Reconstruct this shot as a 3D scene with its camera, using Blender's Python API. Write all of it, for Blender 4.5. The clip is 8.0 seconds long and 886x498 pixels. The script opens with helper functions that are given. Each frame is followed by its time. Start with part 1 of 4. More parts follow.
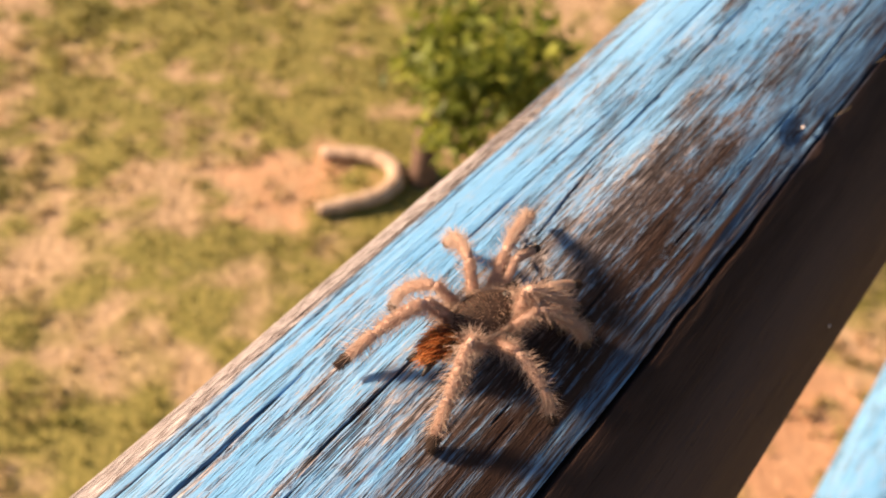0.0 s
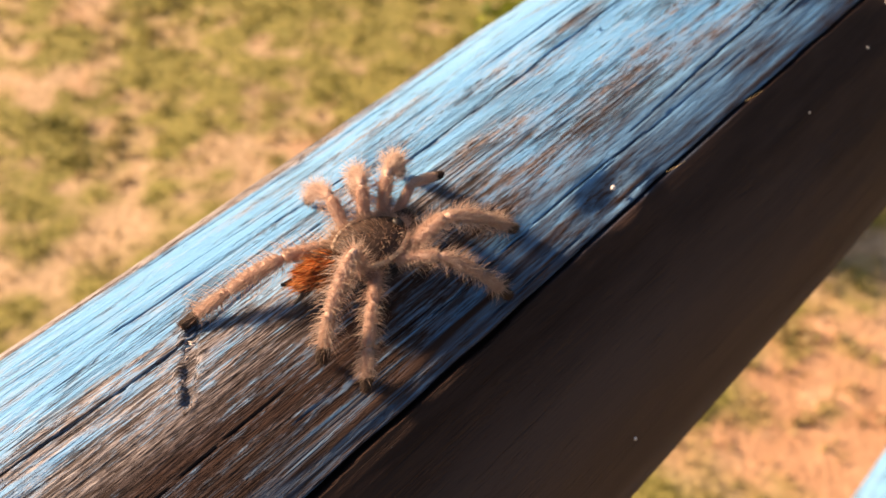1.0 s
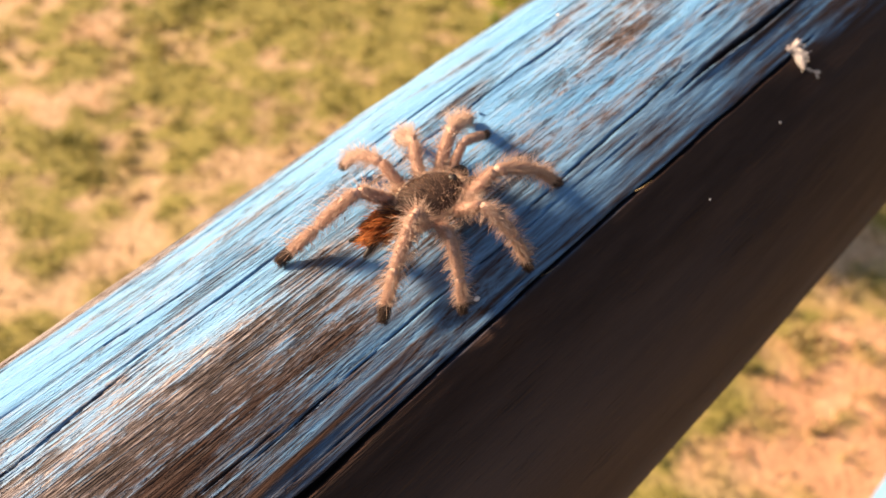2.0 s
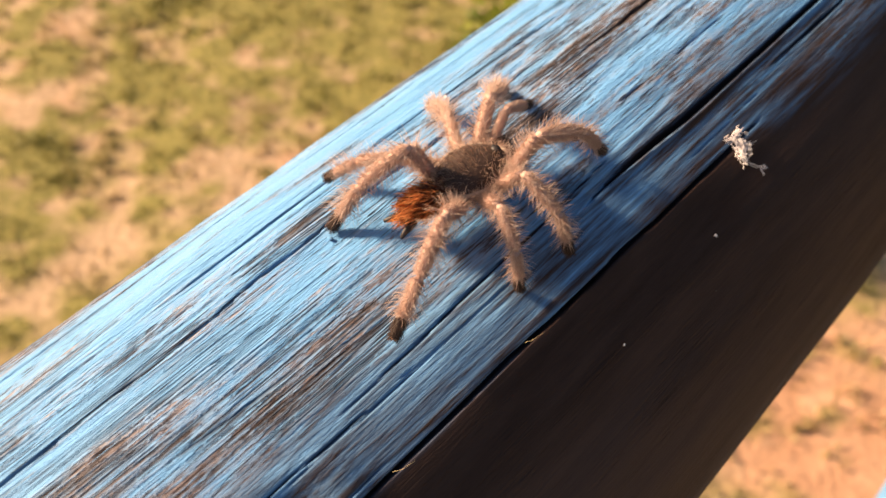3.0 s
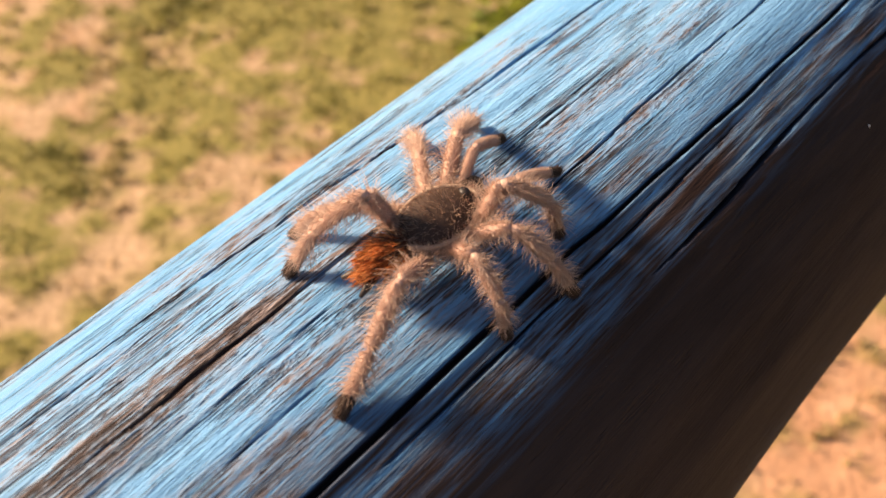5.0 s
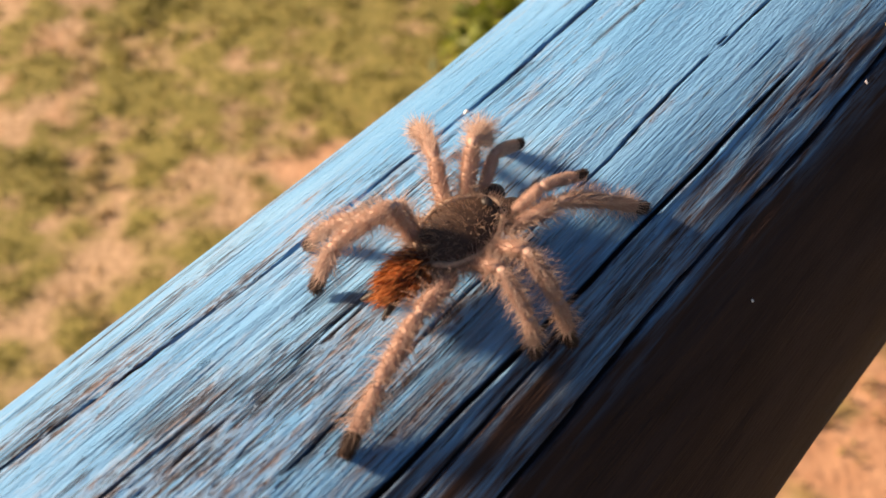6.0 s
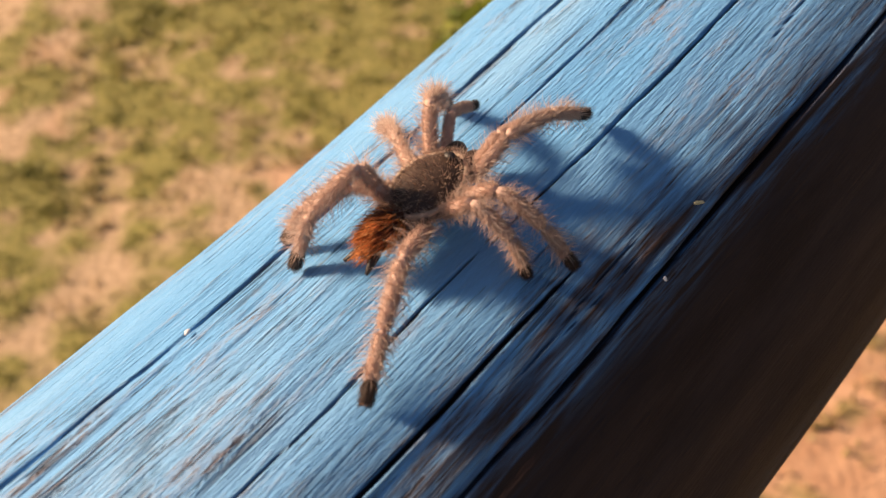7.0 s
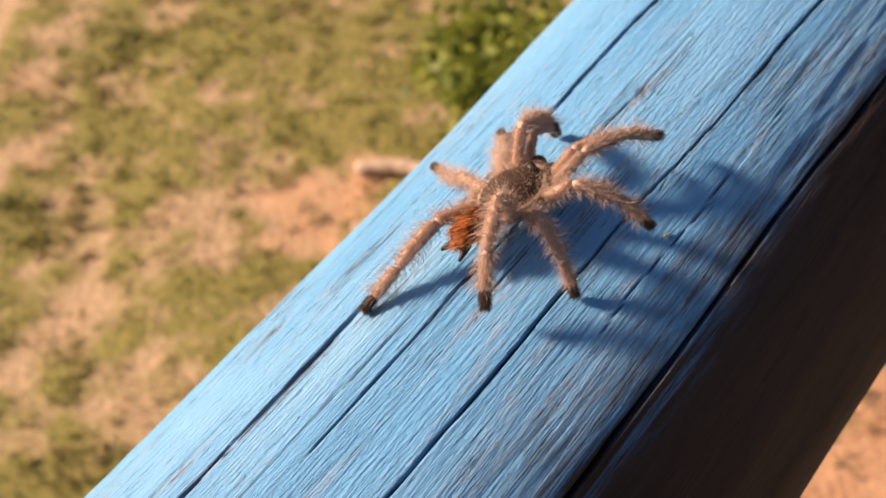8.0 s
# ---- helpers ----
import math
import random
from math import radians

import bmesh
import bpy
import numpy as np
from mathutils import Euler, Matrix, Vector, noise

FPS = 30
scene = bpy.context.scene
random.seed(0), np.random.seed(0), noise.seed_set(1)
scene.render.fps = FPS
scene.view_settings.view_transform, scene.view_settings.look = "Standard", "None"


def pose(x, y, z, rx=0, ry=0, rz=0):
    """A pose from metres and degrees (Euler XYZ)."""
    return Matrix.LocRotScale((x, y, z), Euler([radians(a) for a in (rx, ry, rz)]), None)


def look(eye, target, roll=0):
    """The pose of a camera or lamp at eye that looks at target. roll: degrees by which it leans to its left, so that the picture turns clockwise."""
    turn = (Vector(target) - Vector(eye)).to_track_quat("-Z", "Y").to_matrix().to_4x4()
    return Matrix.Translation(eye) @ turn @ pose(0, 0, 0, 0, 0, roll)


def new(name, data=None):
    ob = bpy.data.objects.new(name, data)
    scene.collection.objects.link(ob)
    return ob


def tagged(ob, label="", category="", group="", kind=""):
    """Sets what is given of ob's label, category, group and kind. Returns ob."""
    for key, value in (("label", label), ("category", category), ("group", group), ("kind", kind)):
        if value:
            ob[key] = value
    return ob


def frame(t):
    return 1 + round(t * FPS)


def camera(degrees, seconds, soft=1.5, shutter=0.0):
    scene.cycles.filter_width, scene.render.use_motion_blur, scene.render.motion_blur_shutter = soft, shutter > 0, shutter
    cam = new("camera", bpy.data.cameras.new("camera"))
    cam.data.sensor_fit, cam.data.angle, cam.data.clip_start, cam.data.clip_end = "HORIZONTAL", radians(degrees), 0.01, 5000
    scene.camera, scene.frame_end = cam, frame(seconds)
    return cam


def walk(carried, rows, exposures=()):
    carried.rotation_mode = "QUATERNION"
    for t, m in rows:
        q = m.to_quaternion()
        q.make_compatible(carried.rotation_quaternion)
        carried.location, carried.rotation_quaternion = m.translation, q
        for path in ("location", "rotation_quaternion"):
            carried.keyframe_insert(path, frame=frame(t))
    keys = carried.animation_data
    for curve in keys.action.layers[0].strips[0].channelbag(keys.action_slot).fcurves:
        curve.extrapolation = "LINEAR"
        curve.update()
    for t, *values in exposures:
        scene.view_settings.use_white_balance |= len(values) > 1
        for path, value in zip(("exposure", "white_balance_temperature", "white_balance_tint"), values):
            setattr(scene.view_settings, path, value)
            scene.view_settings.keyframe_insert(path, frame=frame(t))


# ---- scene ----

# ======== camera ========
cam = camera(53.0, 8.0, soft=1.5, shutter=0.06)
cam.data.dof.use_dof = True
cam.data.dof.focus_distance = 0.128
cam.data.dof.aperture_fstop = 25.0
PATH = [
    (0, 0.0459, 0.0001, 0.1728, 41.23, -2.98, 38.4),
    (0.2, 0.0516, 0.0345, 0.1702, 41.16, -2.56, 39.78),
    (0.3, 0.0544, 0.0466, 0.1667, 40.93, -2.43, 40.4),
    (0.5, 0.0597, 0.058, 0.1577, 40.22, -2.05, 41.5),
    (0.7, 0.0633, 0.0541, 0.1546, 40.01, -1.05, 42.44),
    (1, 0.0732, 0.073, 0.1598, 39.66, -0.35, 43.69),
    (1.5, 0.0817, 0.0863, 0.1621, 39.83, 0.72, 44.13),
    (2, 0.0782, 0.1081, 0.1617, 40.07, 1.07, 43.86),
    (2.2, 0.0706, 0.1205, 0.1605, 39.84, 0.24, 43.27),
    (3.3, 0.0641, 0.1679, 0.1483, 39.5, 1.26, 42.85),
    (3.5, 0.0661, 0.1802, 0.1529, 39.53, 1.86, 43.01),
    (4, 0.0648, 0.2062, 0.159, 39.58, 2.63, 43.13),
    (4.2, 0.0646, 0.218, 0.1582, 39.51, 2.45, 43.29),
    (5.3, 0.0583, 0.2746, 0.1418, 38.55, 3.06, 42.81),
    (5.5, 0.0565, 0.2837, 0.1405, 38.26, 3.27, 42.24),
    (6, 0.0532, 0.3126, 0.1416, 38.16, 3.58, 41.67),
    (6.2, 0.052, 0.3238, 0.138, 38.42, 3.65, 40.82),
    (6.5, 0.0508, 0.3404, 0.1431, 37.79, 4.34, 41.19),
    (7, 0.0572, 0.3666, 0.1428, 37.94, 4.75, 41.05),
    (7.5, 0.0564, 0.3904, 0.1467, 38.18, 5.28, 40.44),
    (8, 0.0531, 0.4161, 0.1641, 38.31, 5.37, 39.3),
]
walk(cam, [(r[0], pose(*r[1:])) for r in PATH],
     [(0, 0.85, 7150, 10), (0.7, 0.92, 7150, 10), (1, 1.00, 7250, 10), (1.5, 1.25, 7300, 10), (2.2, 1.09, 7250, 10), (3.5, 0.98, 7050, 10), (4.2, 0.96, 7000, 10), (5.5, 0.84, 6950, 10), (6.3, 0.61, 6900, 10), (7, 0.63, 6850, 10), (8, 0.66, 6700, 10)])

# ======== light ========
SUN = Vector((-1.0, -0.50, 0.62)).normalized()      # the way towards the low sun
world = bpy.data.worlds.new("sky")
scene.world = world
world.use_nodes = True
sky = world.node_tree.nodes.new("ShaderNodeTexSky")
sky.sky_type, sky.sun_disc = "NISHITA", False
sky.sun_elevation, sky.sun_rotation = math.asin(SUN.z), math.atan2(SUN.x, SUN.y) % (2 * math.pi)
sky.dust_density = 2.0
world.node_tree.links.new(sky.outputs[0], world.node_tree.nodes["Background"].inputs[0])
world.node_tree.nodes["Background"].inputs[1].default_value = 0.051
sun = new("sun", bpy.data.lights.new("sun", "SUN"))
sun.data.energy, sun.data.angle, sun.data.color = 5.6, radians(7.0), (1.0, 0.73, 0.51)
sun.matrix_world = look(SUN * 50, (0, 0, 0))


# ======== materials ========
def material(name):
    m = bpy.data.materials.new(name)
    m.use_nodes = True
    t = m.node_tree
    return m, t, t.nodes["Principled BSDF"]


def node(t, kind, **inputs):
    n = t.nodes.new(kind)
    for k, v in inputs.items():
        n.inputs[k.replace("_", " ")].default_value = v
    return n


def noise_node(t, vector, scale, detail=4.0, rough=0.55):
    n = node(t, "ShaderNodeTexNoise", Scale=scale, Detail=detail, Roughness=rough)
    t.links.new(vector, n.inputs["Vector"])
    return n.outputs["Fac"]


def stretched(t, scale):
    """Object coordinates scaled along each axis."""
    c = t.nodes.new("ShaderNodeTexCoord")
    m = node(t, "ShaderNodeMapping")
    m.inputs["Scale"].default_value = scale
    t.links.new(c.outputs["Object"], m.inputs["Vector"])
    return m.outputs["Vector"]


def ramp(t, fac, *stops):
    n = t.nodes.new("ShaderNodeValToRGB")
    t.links.new(fac, n.inputs["Fac"])
    e = n.color_ramp.elements
    while len(e) < len(stops):
        e.new(0.5)
    for k, (at, colour) in zip(e, stops):
        k.position, k.color = at, (*colour, 1) if len(colour) == 3 else colour
    return n.outputs["Color"]


def mix(t, fac, a, b, blend="MIX"):
    n = t.nodes.new("ShaderNodeMix")
    n.data_type, n.blend_type = "RGBA", blend
    for sock, v in ((n.inputs["Factor"], fac), (n.inputs["A"], a), (n.inputs["B"], b)):
        if isinstance(v, (int, float)):
            sock.default_value = v
        elif isinstance(v, tuple):
            sock.default_value = (*v, 1)
        else:
            t.links.new(v, sock)
    return n.outputs["Result"]


def calc(t, op, a, b=0.0, clamp=False):
    n = t.nodes.new("ShaderNodeMath")
    n.operation, n.use_clamp = op, clamp
    for sock, v in ((n.inputs[0], a), (n.inputs[1], b)):
        if isinstance(v, (int, float)):
            sock.default_value = v
        else:
            t.links.new(v, sock)
    return n.outputs[0]


def bump(t, bsdf, height, strength, distance):
    n = node(t, "ShaderNodeBump", Strength=strength, Distance=distance)
    t.links.new(height, n.inputs["Height"])
    t.links.new(n.outputs["Normal"], bsdf.inputs["Normal"])


def painted_wood(name, from_attribute):
    """Sky-blue paint weathered off along the grain; the shares of bare wood, dark tone and pale wood come from the
    mesh.
    """
    m, t, b = material(name)
    grain = noise_node(t, stretched(t, (1800, 85, 1800)), 1.0, 4.0, 0.62)
    fine = noise_node(t, stretched(t, (3000, 300, 3000)), 1.0, 3.0, 0.6)
    patch = noise_node(t, stretched(t, (330, 48, 330)), 1.0, 4.0, 0.6)
    tone = noise_node(t, stretched(t, (60, 12, 60)), 1.0, 3.0, 0.5)
    flake = noise_node(t, stretched(t, (1500, 600, 1500)), 1.0, 3.0, 0.6)
    tick = noise_node(t, stretched(t, (3100, 120, 3100)), 1.0, 2.0, 0.5)
    off = lambda fac, k: calc(t, "MULTIPLY", calc(t, "SUBTRACT", fac, 0.5), k)

    def field_of(key, plain):
        if not from_attribute:
            return calc(t, "ADD", plain, 0.0)
        n = t.nodes.new("ShaderNodeAttribute")
        n.attribute_name = key
        return n.outputs["Fac"]

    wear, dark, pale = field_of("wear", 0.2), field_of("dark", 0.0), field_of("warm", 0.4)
    field = calc(t, "ADD", calc(t, "MULTIPLY", grain, 0.42), calc(t, "MULTIPLY", patch, 0.58))
    field = calc(t, "ADD", field, calc(t, "ADD", off(fine, 0.36), off(flake, 0.22)))
    # wear 0: whole paint, wear 1: bare
    edge = calc(t, "SUBTRACT", calc(t, "ADD", field, off(wear, 0.55)), 0.5)
    bare = calc(t, "MULTIPLY", calc(t, "ADD", edge, 0.04), 11.0, clamp=True)
    thin = calc(t, "MULTIPLY", calc(t, "ADD", edge, 0.17), 4.0, clamp=True)
    paint = ramp(t, tone, (0.25, (0.125, 0.365, 0.70)), (0.55, (0.175, 0.425, 0.765)), (0.8, (0.25, 0.50, 0.80)))
    paint = mix(t, calc(t, "MULTIPLY", thin, 0.62), paint, (0.45, 0.435, 0.50))
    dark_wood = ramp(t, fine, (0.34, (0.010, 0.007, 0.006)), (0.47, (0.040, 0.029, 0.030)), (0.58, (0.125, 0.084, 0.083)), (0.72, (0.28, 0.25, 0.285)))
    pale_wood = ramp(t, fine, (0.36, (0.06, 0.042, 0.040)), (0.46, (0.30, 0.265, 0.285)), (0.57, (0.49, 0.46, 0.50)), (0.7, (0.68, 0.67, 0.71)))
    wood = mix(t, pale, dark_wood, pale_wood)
    colour = mix(t, bare, paint, wood)
    # short dark checks, more of them where the paint is thin, none where the wood is bleached bare
    sound = calc(t, "SUBTRACT", 1.0, calc(t, "MULTIPLY", calc(t, "SUBTRACT", wear, 0.6), 4.0, clamp=True))
    ticks = calc(t, "MULTIPLY", calc(t, "SUBTRACT", calc(t, "ADD", tick, calc(t, "MULTIPLY", wear, 0.42)), 0.73), 12.0, clamp=True)
    colour = mix(t, calc(t, "MULTIPLY", ticks, calc(t, "MULTIPLY", sound, 0.8)), colour, (0.04, 0.028, 0.026))
    # hairline cracks that run with the grain, broken here and there
    gaps = noise_node(t, stretched(t, (150, 45, 150)), 1.0, 2.0, 0.5)
    lines = None
    for scale, half_width, level in (((430, 7, 430), 0.035, 0.45), ((800, 13, 800), 0.06, 0.49), ((1500, 30, 1500), 0.10, 0.54)):
        wave = noise_node(t, stretched(t, scale), 1.0, 1.0, 0.4)
        line = calc(t, "SUBTRACT", 1.0, calc(t, "DIVIDE", calc(t, "ABSOLUTE", off(wave, 1.0)), half_width), clamp=True)
        line = calc(t, "MULTIPLY", line, calc(t, "MULTIPLY", calc(t, "SUBTRACT", calc(t, "ADD", gaps, off(flake, 0.3)), level), 12.0, clamp=True))
        lines = line if lines is None else calc(t, "MAXIMUM", lines, line)
    lines = calc(t, "MULTIPLY", lines, calc(t, "MULTIPLY", calc(t, "MULTIPLY", calc(t, "SUBTRACT", wear, 0.09), 4.5, clamp=True), sound))
    colour = mix(t, calc(t, "MULTIPLY", lines, 0.85), colour, (0.028, 0.019, 0.018))
    # dark brown for stained wood, for painted shade and for split depths
    dark_tone = mix(t, ramp(t, patch, (0.35, (0, 0, 0)), (0.75, (1, 1, 1))), (0.036, 0.0180, 0.0140), (0.062, 0.034, 0.027))
    # the pale share lightens this brown on the dark face, ground bounce included
    dark_tone = mix(t, calc(t, "MULTIPLY", calc(t, "MULTIPLY", pale, calc(t, "POWER", dark, 8.0)), 0.75), dark_tone, (0.11, 0.072, 0.064))
    # stain and painted shade darken the wood streak by streak
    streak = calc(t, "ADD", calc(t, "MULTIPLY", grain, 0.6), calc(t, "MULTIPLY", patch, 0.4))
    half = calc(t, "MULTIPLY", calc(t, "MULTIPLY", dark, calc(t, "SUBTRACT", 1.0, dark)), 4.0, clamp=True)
    dark_share = calc(t, "ADD", dark, calc(t, "MULTIPLY", off(streak, 3.2), half), clamp=True)
    colour = mix(t, dark_share, colour, dark_tone)
    dust = ramp(t, flake, (0.77, (0, 0, 0)), (0.81, (1, 1, 1)))
    colour = mix(t, calc(t, "MULTIPLY", dust, 0.35), colour, (0.6, 0.6, 0.6))
    t.links.new(colour, b.inputs["Base Color"])
    rough = calc(t, "ADD", 0.5, calc(t, "MULTIPLY", bare, 0.3))
    t.links.new(calc(t, "ADD", rough, calc(t, "MULTIPLY", dark, 0.35), clamp=True), b.inputs["Roughness"])
    b.inputs["Specular IOR Level"].default_value = 0.25
    h = calc(t, "SUBTRACT", calc(t, "MULTIPLY", grain, 0.7), calc(t, "MULTIPLY", bare, 0.40))
    h = calc(t, "ADD", h, calc(t, "ADD", calc(t, "MULTIPLY", fine, 0.35), calc(t, "MULTIPLY", flake, 0.22)))
    h = calc(t, "SUBTRACT", h, calc(t, "ADD", calc(t, "MULTIPLY", ticks, 0.5), calc(t, "MULTIPLY", lines, 0.6)))
    bump(t, b, calc(t, "MULTIPLY", h, calc(t, "SUBTRACT", 1.0, calc(t, "MULTIPLY", dark, 0.6, clamp=True))), 1.0, 0.0008)
    return m


def fuzz(name, low, high, gloss=0.55, through_light=0.25):
    """Hair and hide: two close tones that vary from hair to hair, with some light let through."""
    m, t, b = material(name)
    g = t.nodes.new("ShaderNodeNewGeometry")
    vary = noise_node(t, stretched(t, (500, 500, 500)), 1.0, 3.0)
    pick = calc(t, "ADD", calc(t, "MULTIPLY", g.outputs["Random Per Island"], 0.6), calc(t, "MULTIPLY", vary, 0.4))
    colour = ramp(t, pick, (0.15, low), (0.75, high))
    t.links.new(colour, b.inputs["Base Color"])
    b.inputs["Roughness"].default_value = gloss
    b.inputs["Specular IOR Level"].default_value = 0.3
    tr = t.nodes.new("ShaderNodeBsdfTranslucent")
    t.links.new(colour, tr.inputs["Color"])
    mx = node(t, "ShaderNodeMixShader", Fac=through_light)
    t.links.new(b.outputs[0], mx.inputs[1])
    t.links.new(tr.outputs[0], mx.inputs[2])
    t.links.new(mx.outputs[0], t.nodes["Material Output"].inputs["Surface"])
    bump(t, b, noise_node(t, stretched(t, (2500, 2500, 2500)), 1.0, 2.0), 0.4, 0.0003)
    return m


def soil():
    m, t, b = material("red_soil_and_turf")
    v = stretched(t, (1, 1, 1))
    mid, small = noise_node(t, v, 6.0, 4.0), noise_node(t, v, 34.0, 4.0)
    at = t.nodes.new("ShaderNodeAttribute")
    at.attribute_name = "earth"
    lush = t.nodes.new("ShaderNodeAttribute")
    lush.attribute_name = "lush"
    loose = calc(t, "MULTIPLY", calc(t, "SUBTRACT", mid, 0.5), 0.9)
    big = calc(t, "ADD", at.outputs["Fac"], loose)
    earth = ramp(t, mid, (0.3, (0.42, 0.215, 0.12)), (0.6, (0.60, 0.35, 0.215)), (0.8, (0.70, 0.48, 0.33)))
    straw = ramp(t, small, (0.3, (0.34, 0.230, 0.13)), (0.7, (0.61, 0.430, 0.285)))
    green = ramp(t, small, (0.3, (0.14, 0.135, 0.030)), (0.7, (0.33, 0.275, 0.085)))
    fresh = calc(t, "ADD", calc(t, "MULTIPLY", calc(t, "ADD", lush.outputs["Fac"], calc(t, "MULTIPLY", loose, 0.5)), 1.25), 0.5)
    dirt = mix(t, ramp(t, big, (0.36, (0, 0, 0)), (0.60, (1, 1, 1))), straw, earth)
    colour = mix(t, ramp(t, fresh, (0.20, (0, 0, 0)), (0.80, (1, 1, 1))), dirt, green)
    t.links.new(colour, b.inputs["Base Color"])
    b.inputs["Roughness"].default_value = 0.95
    bump(t, b, small, 0.6, 0.02)
    return m


def leafy(name, *stops, patches=None):
    """Thin leaves in tones that vary from one to the next; patches: a second set of tones, for dry blades."""
    m, t, b = material(name)
    g = t.nodes.new("ShaderNodeNewGeometry")
    colour = ramp(t, g.outputs["Random Per Island"], *stops)
    if patches:
        dry = t.nodes.new("ShaderNodeAttribute")
        dry.attribute_name = "dry"
        colour = mix(t, dry.outputs["Fac"], colour, ramp(t, g.outputs["Random Per Island"], *patches))
    t.links.new(colour, b.inputs["Base Color"])
    b.inputs["Roughness"].default_value = 0.6
    tr = t.nodes.new("ShaderNodeBsdfTranslucent")
    t.links.new(colour, tr.inputs["Color"])
    mx = node(t, "ShaderNodeMixShader", Fac=0.35)
    t.links.new(b.outputs[0], mx.inputs[1])
    t.links.new(tr.outputs[0], mx.inputs[2])
    t.links.new(mx.outputs[0], t.nodes["Material Output"].inputs["Surface"])
    return m


def rough_matter(name, low, high, scale, roughness=0.85):
    m, t, b = material(name)
    n = noise_node(t, stretched(t, (1, 1, 1)), scale, 5.0)
    t.links.new(ramp(t, n, (0.3, low), (0.7, high)), b.inputs["Base Color"])
    b.inputs["Roughness"].default_value = roughness
    bump(t, b, n, 0.6, 0.2 / scale)
    return m


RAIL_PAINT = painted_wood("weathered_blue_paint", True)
POST_PAINT = painted_wood("blue_paint", False)
SOIL = soil()
GRASS = leafy("grass_blades", (0.0, (0.15, 0.155, 0.030)), (0.5, (0.245, 0.235, 0.058)), (1.0, (0.37, 0.315, 0.105)),
              patches=((0.0, (0.28, 0.21, 0.08)), (0.5, (0.50, 0.365, 0.19)), (1.0, (0.72, 0.52, 0.35))))
LEAF = leafy("shrub_leaves", (0.0, (0.07, 0.10, 0.014)), (0.6, (0.22, 0.27, 0.04)), (1.0, (0.40, 0.42, 0.07)))
BARK = rough_matter("shrub_bark", (0.10, 0.055, 0.04), (0.24, 0.15, 0.12), 40)
DRY = rough_matter("dry_branch", (0.42, 0.29, 0.21), (0.60, 0.45, 0.36), 25)
LEG = fuzz("tan_leg_hide", (0.60, 0.39, 0.315), (0.77, 0.54, 0.45), 0.65, 0.15)
LEG_HAIR = fuzz("tan_leg_hair", (0.62, 0.42, 0.34), (0.95, 0.80, 0.71), 0.45, 0.45)
BODY_HAIR = fuzz("brown_body_hair", (0.20, 0.12, 0.085), (0.86, 0.66, 0.53), 0.45, 0.35)
TIP = fuzz("dark_leg_tip", (0.035, 0.022, 0.018), (0.10, 0.062, 0.048), 0.5, 0.05)
TIP_HAIR = fuzz("dark_tip_hair", (0.06, 0.036, 0.028), (0.30, 0.19, 0.145), 0.5, 0.2)
SHIELD = fuzz("brown_black_carapace", (0.03, 0.018, 0.014), (0.09, 0.056, 0.042), 0.5, 0.05)
SHIELD_HAIR = fuzz("carapace_hair", (0.10, 0.062, 0.046), (0.52, 0.37, 0.29), 0.45, 0.3)
RIM = fuzz("pale_carapace_rim", (0.50, 0.37, 0.28), (0.72, 0.56, 0.44), 0.5, 0.2)
RUST = fuzz("rust_abdomen", (0.07, 0.020, 0.009), (0.17, 0.05, 0.018), 0.6, 0.1)
RUST_HAIR = fuzz("rust_orange_hair", (0.36, 0.09, 0.024), (1.0, 0.52, 0.21), 0.5, 0.5)
PAD = fuzz("pale_foot_pad", (0.50, 0.27, 0.17), (0.66, 0.38, 0.26), 0.6, 0.2)
BLACK = rough_matter("black_spinneret", (0.012, 0.010, 0.010), (0.04, 0.03, 0.028), 900, 0.5)
LINT = rough_matter("white_lint", (0.86, 0.78, 0.78), (0.95, 0.91, 0.91), 900, 0.7)
TORN = rough_matter("torn_wood", (0.34, 0.27, 0.25), (0.66, 0.60, 0.58), 900, 0.8)
STRAW = rough_matter("pale_straw", (0.55, 0.42, 0.20), (0.75, 0.62, 0.38), 900, 0.7)


# ======== building helpers ========
def mesh_from(name, verts, faces, mat, smooth=True):
    me = bpy.data.meshes.new(name)
    me.from_pydata([tuple(v) for v in verts], [], [tuple(f) for f in faces])
    me.materials.append(mat)
    if smooth:
        me.polygons.foreach_set("use_smooth", np.ones(len(me.polygons), dtype=bool))
    me.update()
    return me


def part(name, me, parent, label=""):
    ob = new(name, me)
    ob.parent = parent
    return tagged(ob, label)


def tube(points, radii, sides=14, cap=True):
    """Vertices and faces of a round, tapered tube along a line of points."""
    pts = [Vector(p) for p in points]
    verts, faces = [], []
    for i, p in enumerate(pts):
        way = (pts[min(i + 1, len(pts) - 1)] - pts[max(i - 1, 0)]).normalized()
        side = way.orthogonal().normalized() if i == 0 else (side - way * side.dot(way)).normalized()
        up = way.cross(side)
        for k in range(sides):
            a = 2 * math.pi * k / sides
            verts.append(p + (side * math.cos(a) + up * math.sin(a)) * radii[i])
    for i in range(len(pts) - 1):
        for k in range(sides):
            j = (k + 1) % sides
            faces.append((i * sides + k, i * sides + j, (i + 1) * sides + j, (i + 1) * sides + k))
    if cap:
        faces.append(tuple(range(sides - 1, -1, -1)))
        faces.append(tuple(range((len(pts) - 1) * sides, len(pts) * sides)))
    return verts, faces


